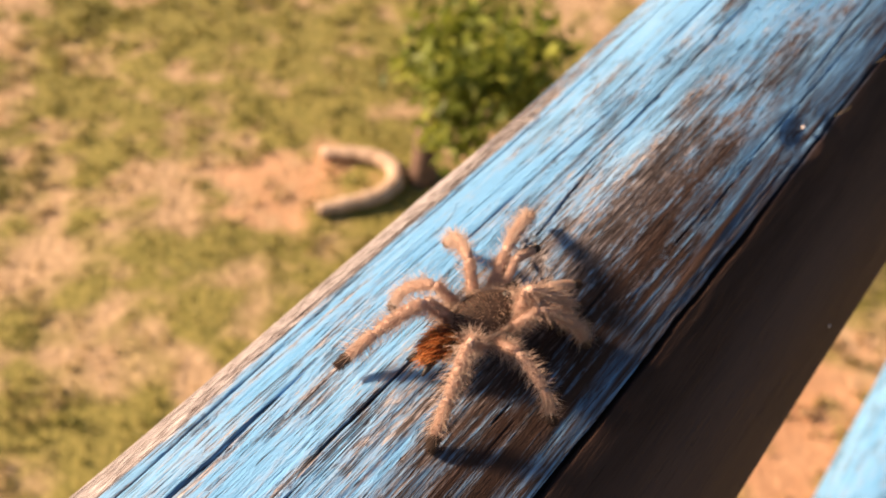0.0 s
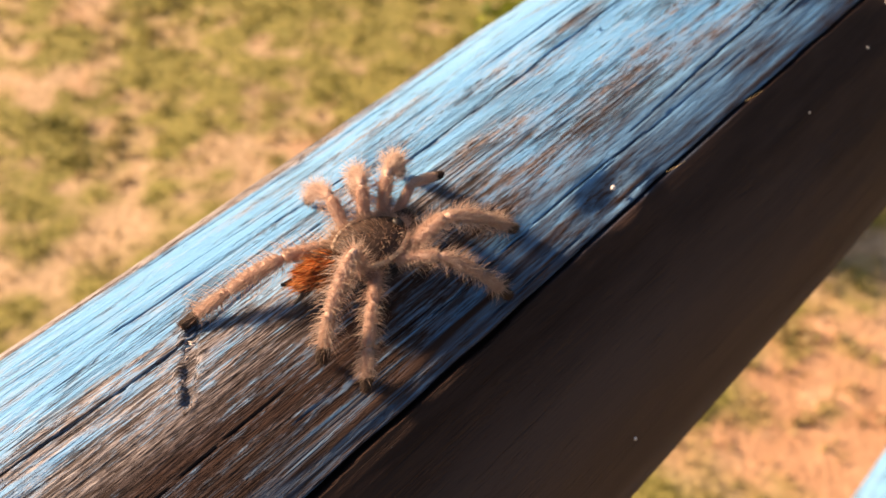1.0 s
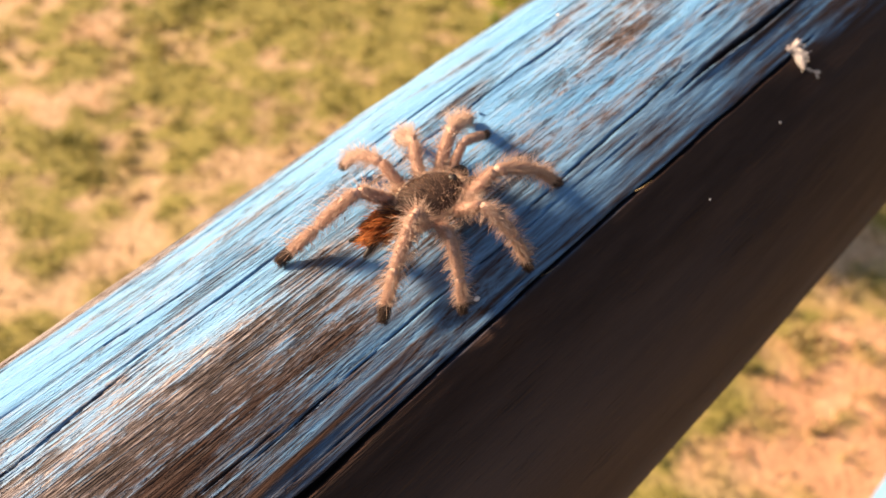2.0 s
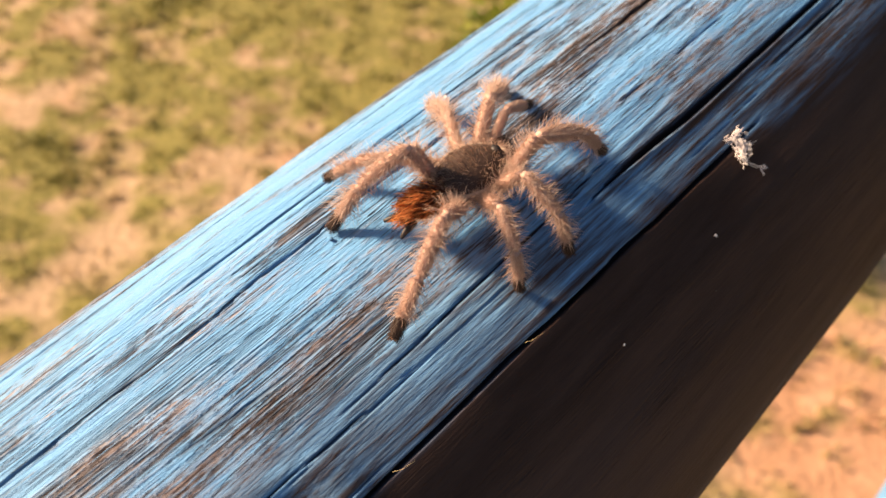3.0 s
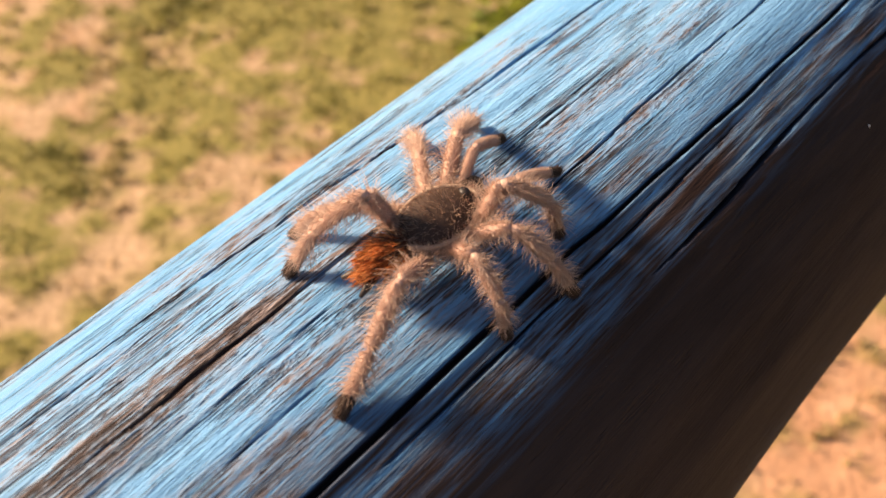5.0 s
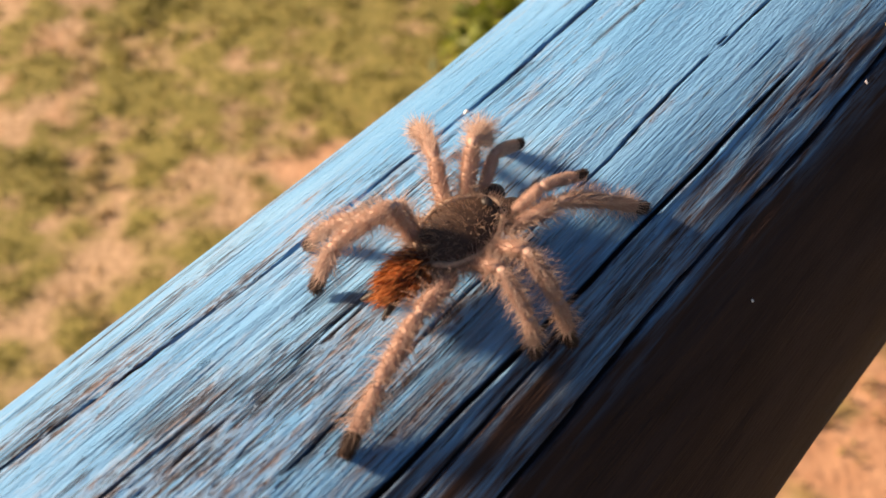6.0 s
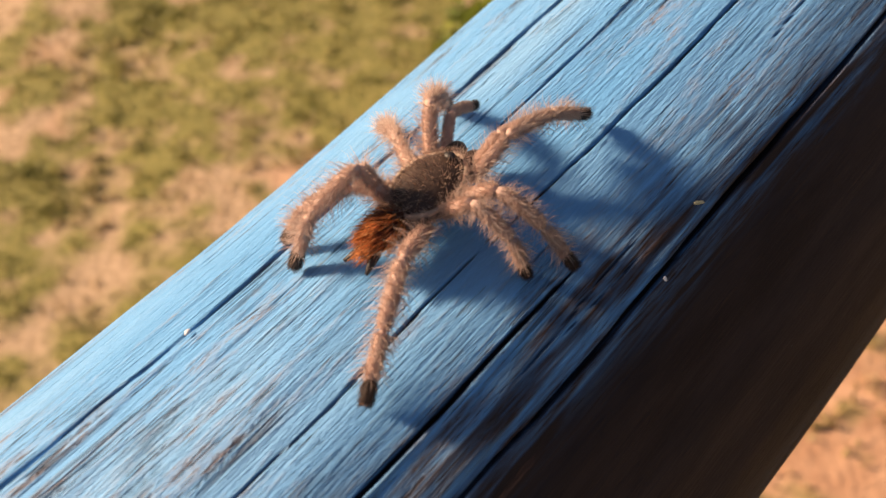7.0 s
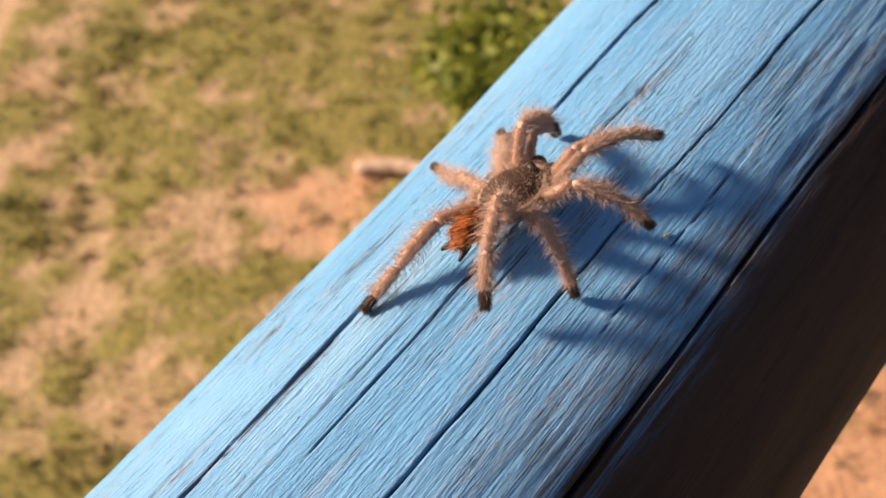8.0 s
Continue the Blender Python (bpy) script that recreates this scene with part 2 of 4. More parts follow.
def smooth_noise(u, v, seed):
    """Value noise on arrays, about -1 to 1."""
    table = np.random.RandomState(seed).rand(64, 64) * 2 - 1
    i, j = np.floor(u).astype(int), np.floor(v).astype(int)
    a, b = u - i, v - j
    a, b = a * a * (3 - 2 * a), b * b * (3 - 2 * b)
    g = lambda p, q: table[p % 64, q % 64]
    return (g(i, j) * (1 - a) + g(i + 1, j) * a) * (1 - b) + (g(i, j + 1) * (1 - a) + g(i + 1, j + 1) * a) * b


# ======== ground ========
GROUND = -2.56


def turf(x, y):
    """How lush the turf is over the ground, about -1 to 1: drifts, and clumps within them; bare round the branch and below the rail."""
    bare = lambda cx, cy, d: np.exp(-((x - cx) ** 2 + (y - cy) ** 2) / d ** 2)
    lush = 0.30 * smooth_noise(x * 1.25 + 9, y * 1.25 + 4, 11) + 0.38 * smooth_noise(x * 4.4 + 20, y * 4.4 + 7, 12) + 0.42 * smooth_noise(x * 9.5, y * 9.5, 13) + 0.2 * smooth_noise(x * 21, y * 21, 14)
    return lush + 0.09 - 0.50 * bare(-2.1, 1.80, 0.42) - 0.20 * bare(0.05, 1.95, 0.6) + 0.22 * bare(-3.9, 2.1, 0.7)


def ground():
    span = np.concatenate([np.linspace(-600, -8, 20)[:-1], np.linspace(-8, 8, 340), np.linspace(8, 600, 20)[1:]])
    x, y = np.meshgrid(span, span, indexing="ij")
    lush = turf(x, y)
    z = GROUND + 0.018 * smooth_noise(x * 1.7 + 9, y * 1.7, 3) + 0.010 * np.clip(lush, -0.5, 0.5)
    k = len(span)
    verts = np.stack([x, y, z], -1).reshape(-1, 3)
    faces = [(i * k + j, (i + 1) * k + j, (i + 1) * k + j + 1, i * k + j + 1) for i in range(k - 1) for j in range(k - 1)]
    me = mesh_from("ground", verts, faces, SOIL)
    spot = lambda cx, cy, d: np.exp(-((x - cx) ** 2 + (y - cy) ** 2) / d ** 2)
    earth = 0.22 + 0.36 * spot(-2.1, 1.80, 0.45) + 0.45 * spot(0.05, 1.95, 0.6) - 0.1 * spot(-3.9, 2.1, 0.6) + 0.22 * smooth_noise(x * 0.8, y * 0.8, 6)
    for name, field in (("earth", earth), ("lush", lush)):
        me.attributes.new(name, "FLOAT", "POINT").data.foreach_set("value", field.astype(np.float32).ravel())
    tagged(new("ground", me), "reddish soil with patchy dry and green turf", "ground", kind="structure")


def grass():
    rs = np.random.RandomState(5)
    count = 21000
    x, y = rs.uniform(-6.5, 3.0, count), rs.uniform(-2.0, 8.0, count)
    lush = turf(x, y)
    keep = lush > -0.60 + 0.75 * rs.rand(count)
    verts, faces, dry = [], [], []
    for cx, cy, g in zip(x[keep], y[keep], lush[keep]):
        for _ in range(rs.randint(5, 9)):
            a, lean = rs.uniform(0, 2 * math.pi), rs.uniform(0.2, 1.1)
            h, w = rs.uniform(0.014, 0.034) * (1.0 + 0.9 * max(0.0, g)), rs.uniform(0.003, 0.0065)
            bx, by = cx + rs.normal(0, 0.02), cy + rs.normal(0, 0.02)
            dx, dy = math.cos(a), math.sin(a)
            k = len(verts)
            verts += [(bx - dy * w, by + dx * w, GROUND - 0.02), (bx + dy * w, by - dx * w, GROUND - 0.02),
                      (bx + dx * h * lean * 0.4 + dy * w * 0.8, by + dy * h * lean * 0.4 - dx * w * 0.8, GROUND + h * 0.6),
                      (bx + dx * h * lean * 0.4 - dy * w * 0.8, by + dy * h * lean * 0.4 + dx * w * 0.8, GROUND + h * 0.6),
                      (bx + dx * h * lean, by + dy * h * lean, GROUND + h * (1.0 - 0.3 * lean))]
            faces += [(k, k + 1, k + 2, k + 3), (k + 3, k + 2, k + 4)]
            dry += [min(1.0, max(0.0, 0.50 - 1.2 * g + rs.normal(0, 0.2)))] * 5
    me = mesh_from("grass", verts, faces, GRASS)
    me.attributes.new("dry", "FLOAT", "POINT").data.foreach_set("value", np.array(dry, dtype=np.float32))
    tagged(new("grass", me), "short tufted grass, green and straw-coloured", "grass", kind="stuff")


def shrub():
    base = tagged(new("shrub"), "low leafy green shrub with a stubby brown trunk", "shrub")
    base.location = (-1.65, 2.22, GROUND)
    v, f = tube([(0, 0, -0.05), (0.005, 0, 0.1), (0.0, 0.02, 0.25), (0.03, 0.04, 0.38)], [0.075, 0.055, 0.05, 0.04], 12)
    part("trunk", mesh_from("trunk", v, f, BARK), base)
    rs = np.random.RandomState(8)
    tips = []
    for i in range(9):
        a = rs.uniform(0, 2 * math.pi)
        tip = Vector((0.14 + 0.22 * math.cos(a), 0.15 + 0.22 * math.sin(a), rs.uniform(0.45, 0.78)))
        mid = Vector((0.03, 0.04, 0.34)).lerp(tip, 0.5) + Vector(rs.normal(0, 0.02, 3))
        v, f = tube([(0.03, 0.04, 0.34), mid, tip], [0.02, 0.012, 0.004], 6)
        part("limb", mesh_from("limb", v, f, BARK), base)
        tips += [tip, mid.lerp(tip, 0.6)]
    verts, faces = [], []
    for tip in tips:
        spread = rs.uniform(0.05, 0.09)
        for _ in range(110):
            c = tip + Vector(rs.normal(0, spread, 3))
            d, u = Vector(rs.normal(0, 1, 3)).normalized(), Vector(rs.normal(0, 1, 3)).normalized()
            s = d.cross(u).normalized()
            l = rs.uniform(0.024, 0.046)
            k = len(verts)
            verts += [c - d * l, c + s * l * 0.45 + u * 0.003, c + d * l, c - s * l * 0.45 + u * 0.003]
            faces.append((k, k + 1, k + 2, k + 3))
    part("crown", mesh_from("crown", verts, faces, LEAF), base, "small bright green leaves")


def dry_branch():
    line = [(-2.07, 2.03, 0.035), (-1.97, 2.11, 0.045), (-1.86, 2.165, 0.05), (-1.755, 2.165, 0.05), (-1.69, 2.09, 0.05), (-1.70, 1.99, 0.045), (-1.77, 1.88, 0.04), (-1.85, 1.77, 0.03)]
    pts = []
    for a, b in zip(line[:-1], line[1:]):
        pts += [Vector(a).lerp(Vector(b), k / 4) for k in range(4)]
    pts.append(Vector(line[-1]))
    for _ in range(2):
        pts = [pts[0]] + [(pts[i - 1] + pts[i] * 2 + pts[i + 1]) / 4 for i in range(1, len(pts) - 1)] + [pts[-1]]
    n = len(pts)
    v, f = tube([p + Vector((0, 0, GROUND)) for p in pts], [0.040 - 0.012 * abs(2 * i / (n - 1) - 1) + 0.003 * math.sin(i * 2.1) for i in range(n)], 12)
    tagged(new("dry_branch", mesh_from("dry_branch", v, f, DRY)), "pale bent dry branch lying on the grass", "branch")


# ======== the railing ========
RADIUS = 0.05
GIRTH_AT = np.linspace(-0.1, 0.8, 10)
GIRTH = RADIUS * (1 + np.array([-0.030, -0.030, -0.024, -0.005, 0.006, -0.030, 0.026, 0.049, 0.033, 0.007]))
# long splits: start, angle, end, angle, width mm, depth mm
SPLITS = [(-0.25, 30.0, 0.276, 29.3, 1.6, 4.0), (0.235, 18.6, 0.43, 20.8, 1.7, 3.6), (0.335, 31.6, 0.68, 31.3, 1.3, 3.2),
          (0.41, 8.5, 0.70, 12.5, 0.7, 1.6), (0.165, -21.8, 0.285, -21.0, 0.8, 1.6), (0.262, -26.6, 0.345, -20.8, 0.9, 2.0),
          (0.335, -20.8, 0.75, -19.8, 1.15, 3.2), (0.085, -5.0, 0.135, -9.5, 0.8, 1.6), (0.12, -9.8, 0.265, -12.2, 0.85, 1.8),
          (-0.1, -8.4, 0.10, -5.5, 0.8, 1.6), (0.255, -5.8, 0.345, -6.2, 0.8, 1.6), (-0.2, -37.8, 0.075, -35.6, 1.7, 3.6),
          (0.06, -36.4, 0.26, -38.0, 0.9, 2.0), (0.02, -46.0, 0.12, -40.0, 0.7, 1.6), (-0.1, -23.0, 0.062, -23.6, 1.1, 2.4),
          (0.05, -26.0, 0.15, -24.0, 0.6, 1.3), (0.08, -20.0, 0.16, -17.0, 0.6, 1.3), (0.285, 23.6, 0.37, 23.2, 0.9, 2.0),
          (0.185, 17.6, 0.25, 15.6, 0.6, 1.3), (0.32, 9.0, 0.43, 8.0, 0.6, 1.2), (0.43, -6.0, 0.55, -6.4, 0.6, 1.2),
          (0.17, -44.0, 0.30, -41.5, 0.6, 1.4)]


def girth(s):
    fine = np.interp(s, GIRTH_AT, GIRTH)
    return (np.interp(s - 0.03, GIRTH_AT, GIRTH) + 2 * fine + np.interp(s + 0.03, GIRTH_AT, GIRTH)) / 4


def on_rail(s, angle, height=0.0):
    """A place on the rail, that far along it and round it, with its normal."""
    a = radians(angle)
    n = Vector((math.sin(a), 0, math.cos(a)))
    r = float(girth(np.array([s]))[0]) + height
    return n * r + Vector((0, s, 0)), n


def top_rail(parent):
    s = np.concatenate([np.linspace(-1.65, -0.06, 60)[:-1], np.arange(-0.06, 0.088, 0.0012), np.arange(0.088, 0.114, 0.0006), np.arange(0.114, 0.68, 0.0012), np.linspace(0.68, 4.25, 120)])
    th = np.concatenate([np.arange(-72, -54, 0.6), np.arange(-54, 40, 0.26), np.arange(40, 96, 0.8), np.arange(96, 288, 4.0)])
    S, A = np.meshgrid(s, th, indexing="ij")
    r = girth(S)
    arc = np.radians(A) * RADIUS
    # broad unevenness and raised grain
    r = r + 0.0007 * smooth_noise(S * 14, A / 24, 21) + 0.00030 * smooth_noise(S * 26, A / 7, 22)
    ridge = smooth_noise(S * 45 + 3, A / 1.9, 23) + 0.7 * smooth_noise(S * 80, A / 1.0 + 7, 24)
    rough = np.clip(0.35 + 0.9 * smooth_noise(S * 16, A / 17, 25), 0.1, 1.2) * np.interp(S, [0.38, 0.46], [1.0, 0.6])
    smooth_side = 1 / (1 + np.exp((A - np.where(S < 0.28, 29.5, 42.0)) / 1.5))
    r = r + (0.00022 * ridge + 0.00012 * smooth_noise(S * 150, A / 0.9, 26)) * rough * (0.2 + 0.8 * smooth_side)
    cut = np.zeros_like(r)
    near = np.zeros_like(r)
    rs = np.random.RandomState(31)
    splits = list(SPLITS)
    for _ in range(70):
        s0, a0 = rs.uniform(-0.05, 0.50), rs.uniform(-48, 34)
        if s0 < 0.27 and a0 > 28:
            continue
        splits.append((s0, a0, s0 + rs.uniform(0.012, 0.07), a0 + rs.uniform(-0.6, 0.6), rs.uniform(0.2, 0.38), rs.uniform(0.3, 0.8)))
    for _ in range(12):
        s0, a0 = rs.uniform(-0.05, 0.44), rs.uniform(-46, 28)
        splits.append((s0, a0, s0 + rs.uniform(0.04, 0.11), a0 + rs.uniform(-1.5, 1.0), rs.uniform(0.3, 0.385), rs.uniform(0.7, 1.2)))
    for n, (s0, a0, s1, a1, w, d) in enumerate(splits):
        rows = np.where((s > s0 - 0.01) & (s < s1 + 0.01))[0]
        if not len(rows):
            continue
        R_ = slice(rows[0], rows[-1] + 1)
        t = np.clip((S[R_] - s0) / (s1 - s0), 0, 1)
        mid = a0 + (a1 - a0) * t + 0.5 * smooth_noise(S[R_] * 30 + n * 3.7, S[R_] * 0 + n, 40) + 0.25 * smooth_noise(S[R_] * 110 + n, S[R_] * 0 + n, 41)
        ends = np.clip(np.minimum(S[R_] - s0, s1 - S[R_]) / (0.012 if w < 0.39 else 0.02), 0, 1) ** 0.6
        w = w * (0.8 if a0 < -15 else 0.66)
        wide = ends * w * 0.0005 * (0.8 + 0.35 * smooth_noise(S[R_] * 60 + n, S[R_] * 0 + n * 2, 42)) + 1e-6
        off = (np.radians(A[R_] - mid)) * RADIUS / wide
        prof = np.clip(1.25 - np.abs(off), 0, 1)
        cut[R_] = np.maximum(cut[R_], prof * d * 0.001 * ends)
        near[R_] = np.maximum(near[R_], ends * np.exp(-(off * wide / (0.0008 if w > 0.39 else 0.0004)) ** 2) * (0.30 if w > 0.39 else 0.22))
        if w > 0.8 and 10 < a0 < 25:       # the far lip of a wide split stands proud
            lip = np.exp(-((np.radians(A[R_] - mid) * RADIUS - wide * 1.5) / 0.0007) ** 2)
            r[R_] = r[R_] + 0.0003 * lip * ends
    # a gouge torn across the grain
    p0, p1 = np.array([0.1060, radians(-12.5) * RADIUS]), np.array([0.0940, radians(5.0) * RADIUS])
    d = p1 - p0
    t = np.clip(((S - p0[0]) * d[0] + (arc - p0[1]) * d[1]) / (d @ d), 0, 1)
    dist = np.hypot(S - p0[0] - t * d[0], arc - p0[1] - t * d[1])
    wide = 0.0003 + 0.0007 * np.sin(np.pi * np.clip(t * 0.8 + 0.16, 0, 1) ** 1.6) 
    scar = np.clip(1.3 - dist / wide, 0, 1)
    r = r + 0.0003 * np.exp(-((dist - wide * 1.7) / 0.0006) ** 2) * (0.5 + smooth_noise(S * 900, A * 1.2, 44)) * (dist < 0.006)
    scar = np.clip(scar * 2.0, 0, 1) * (0.25 + 0.75 * np.clip((t - 0.22) / 0.25, 0, 1))
    cut = np.maximum(cut, scar * 0.00045)
    near = np.maximum(near, 0.35 * np.exp(-(dist / 0.0016) ** 2))
    # a knot sunk into the wood
    kd = np.hypot((S - 0.171) / 1.3, arc - radians(24.6) * RADIUS)
    r = r - 0.0008 * np.exp(-(kd / 0.0030) ** 2) + 0.0006 * np.exp(-((kd - 0.0062) / 0.0026) ** 2)
    r = r + 0.0036 * np.exp(-((S - 0.575) / 0.045) ** 2 - ((A + 52) / 24) ** 2)
    r = r - cut
    # where the paint has gone
    g = lambda s0, ds, a0, da: np.exp(-((S - s0) / ds) ** 2 - ((A - a0) / da) ** 2)
    wear = np.interp(S, [0.13, 0.17, 0.21, 0.28, 0.34, 0.39], [0.17, 0.14, 0.12, 0.18, 0.18, 0.09]) - 0.18 * g(0.24, 0.06, 22, 8) - 0.14 * g(0.17, 0.045, 23, 7) + 0.36 * g(0.05, 0.11, 14, 17) + 0.10 * g(0.10, 0.06, 12, 12) + 0.16 * g(0.13, 0.06, 8, 10) + 0.08 * g(0.215, 0.05, 3, 14) + 0.05 * g(0.20, 0.05, 20, 8) + 0.15 * g(0.062, 0.025, -7, 5)
    wear += 0.09 * g(0.31, 0.07, -5, 22) + 0.12 * g(0.02, 0.05, -27, 10) + 0.75 / (1 + np.exp((A + 39.5) / 0.8)) * np.interp(S, [0.11, 0.17, 0.22, 0.40, 0.46], [1.0, 0.4, 0.15, 0.12, 0.0])
    wear += 0.08 * g(0.09, 0.08, -10, 10) + 0.08 * g(0.20, 0.045, -15, 5) + 0.10 * g(0.28, 0.06, -2, 18)
    wear += 0.07 * g(0.37, 0.07, 10, 18) + 0.08 * g(0.52, 0.09, 27, 9) + 0.12 * g(0.33, 0.04, -22, 5)
    wear += 0.10 * g(0.05, 0.16, -60, 18) + 0.12 * g(0.48, 0.04, 4, 5) + 0.07 * g(0.27, 0.04, 12, 6)
    wear += 0.10 * smooth_noise(S * 26, A / 6, 51) + 0.14 * smooth_noise(S * 55, A / 2.2, 52) + near * 0.2
    # bare wood pale sunward, dark shadeward: part weathering, part light and shade coloured in
    sun_side = 1 / (1 + np.exp((A - np.where(S < 0.16, 5.0, 5.0 + 70 * np.clip(S - 0.16, 0, 0.12))) / 3.0))
    warm = np.clip(0.9 * sun_side + 0.25 * smooth_noise(S * 25, A / 6, 57) + 0.15 * smooth_noise(S * 60, A / 2.5, 60), 0, 1)
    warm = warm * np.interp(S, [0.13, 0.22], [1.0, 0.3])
    # lighter brown where the rail starts; its rise with angle is painted ground bounce
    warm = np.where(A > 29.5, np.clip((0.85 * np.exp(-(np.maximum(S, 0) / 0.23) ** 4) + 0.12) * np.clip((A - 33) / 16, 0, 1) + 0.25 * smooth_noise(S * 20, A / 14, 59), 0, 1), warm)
    inside = np.clip(cut / 0.0009, 0, 1)
    # dark brown wood past the split and below, its shade deepened in the colour
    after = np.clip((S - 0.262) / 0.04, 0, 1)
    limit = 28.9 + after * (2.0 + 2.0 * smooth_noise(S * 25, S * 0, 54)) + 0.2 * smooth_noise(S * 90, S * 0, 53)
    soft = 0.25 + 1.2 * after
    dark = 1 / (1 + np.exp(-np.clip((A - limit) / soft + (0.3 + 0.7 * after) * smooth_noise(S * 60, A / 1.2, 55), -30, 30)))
    # shade towards the split is coloured in here, plus a dark brown worn patch
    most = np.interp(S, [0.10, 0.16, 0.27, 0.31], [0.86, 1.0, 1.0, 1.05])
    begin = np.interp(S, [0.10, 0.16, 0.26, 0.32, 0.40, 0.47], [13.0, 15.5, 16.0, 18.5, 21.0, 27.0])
    shade_stain = most / (1 + np.exp(-(A - begin) / 3.4)) + 0.45 * g(0.05, 0.12, 16, 8)
    dark = np.maximum(dark, shade_stain * (0.8 + 0.4 * smooth_noise(S * 45, A / 1.1, 58) + 0.3 * smooth_noise(S * 18, A / 5, 61)))
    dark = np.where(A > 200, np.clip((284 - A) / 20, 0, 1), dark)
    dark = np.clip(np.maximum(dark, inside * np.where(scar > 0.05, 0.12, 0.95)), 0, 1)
    warm = np.where((inside > 0.15) & (scar <= 0.05), 0.0, warm)
    a = np.radians(A)
    verts = np.stack([r * np.sin(a), S, r * np.cos(a)], -1).reshape(-1, 3)
    m, k = S.shape
    i, j = np.meshgrid(np.arange(m - 1), np.arange(k), indexing="ij")
    j2 = (j + 1) % k
    quads = np.stack([i * k + j, (i + 1) * k + j, (i + 1) * k + j2, i * k + j2], -1).reshape(-1, 4)
    me = bpy.data.meshes.new("top_rail")
    me.vertices.add(len(verts))
    me.vertices.foreach_set("co", verts.astype(np.float32).ravel())
    me.loops.add(quads.size)
    me.loops.foreach_set("vertex_index", quads.astype(np.int32).ravel())
    me.polygons.add(len(quads))
    me.polygons.foreach_set("loop_start", (np.arange(len(quads)) * 4).astype(np.int32))
    me.polygons.foreach_set("use_smooth", np.ones(len(quads), dtype=bool))
    me.update(calc_edges=True)
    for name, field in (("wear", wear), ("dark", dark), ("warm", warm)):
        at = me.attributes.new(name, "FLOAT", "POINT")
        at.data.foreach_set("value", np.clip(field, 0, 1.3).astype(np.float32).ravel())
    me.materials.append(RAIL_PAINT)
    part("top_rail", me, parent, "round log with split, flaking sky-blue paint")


def railing():
    base = tagged(new("railing"), "log railing in weathered sky-blue paint, split along the grain", "railing")
    base.location = (0, 0, GROUND)
    back = Matrix.Translation((0, 0, -GROUND))
    top_rail(base)
    base.children[0].matrix_local = back
    # pale fibres torn up at the top of the gouge
    rs = np.random.RandomState(63)
    verts, faces = [], []
    for _ in range(50):
        q = rs.uniform(0, 0.55)
        p, n = on_rail(0.1068 - 0.0120 * q + rs.normal(0, 0.0006), -13.5 + 17.5 * q + rs.normal(0, 0.7), -0.0003)
        lie = Vector((rs.normal(0, 0.5), rs.normal(-0.3, 0.8), 0)).normalized()
        l = rs.uniform(0.0006, 0.0018)
        v, f = tube([p, p + n * l * 0.16 + lie * l * 0.5, p + n * l * 0.12 + lie * l], [0.00016, 0.00013, 0.00004], 5)
        faces += [tuple(k + len(verts) for k in g) for g in f]
        verts += v
    part("torn_fibres", mesh_from("torn_fibres", verts, faces, TORN), base, "pale torn wood fibres").matrix_local = back
    rs = np.random.RandomState(61)
    v, f = tube([(0.143, y, -0.42) for y in np.linspace(-1.65, 4.25, 40)], [0.042 + rs.uniform(-0.0006, 0.0006) for _ in range(40)], 32)
    part("lower_rail", mesh_from("lower_rail", v, f, POST_PAINT), base).matrix_local = back
    for y in (-1.7, 4.3):
        v, f = tube([(0.03, y, GROUND - 0.3), (0.03, y, -1.2), (0.03, y, 0.0), (0.03, y, 0.055), (0.03, y, 0.075)], [0.085, 0.08, 0.078, 0.077, 0.06], 32)
        part("post", mesh_from("post", v, f, POST_PAINT), base).matrix_local = back


# ======== the spider ========
MM = 0.001
HIPS = {"1": 4.6, "2": 1.6, "3": -1.6, "4": -4.4}
FEMUR, TIBIA, TARSUS = 8.2 * MM, 8.8 * MM, 8.6 * MM
HIP_HEIGHT = 4.4 * MM
LEG_SIZE = {"1": 0.97, "2": 0.89, "3": 0.80, "4": 1.07}


def hairs(name, roots, mat, rs, length, width, lay=0.5, sides=3):
    """Fine tapered hairs. roots: place, outward normal and the way they lie."""
    verts, faces = [], []
    for p, n, d in roots:
        l = length * rs.uniform(0.5, 1.25)
        way = (n + d * lay + Vector(rs.normal(0, 0.28, 3))).normalized()
        tip_way = (way + d * 0.5).normalized()
        side = way.orthogonal().normalized()
        up = way.cross(side)
        k = len(verts)
        w = width * rs.uniform(0.7, 1.2)
        for level, q, c in ((0, 1.0, p - n * 0.0001), (1, 0.75, p + way * l * 0.55)):
            for i in range(sides):
                a = 2 * math.pi * i / sides
                verts.append(c + (side * math.cos(a) + up * math.sin(a)) * w * 0.5 * q)
        verts.append(p + way * l * 0.55 + tip_way * l * 0.5)
        for i in range(sides):
            j = (i + 1) % sides
            faces += [(k + i, k + j, k + sides + j, k + sides + i), (k + sides + i, k + sides + j, k + 2 * sides)]
    return mesh_from(name, verts, faces, mat)


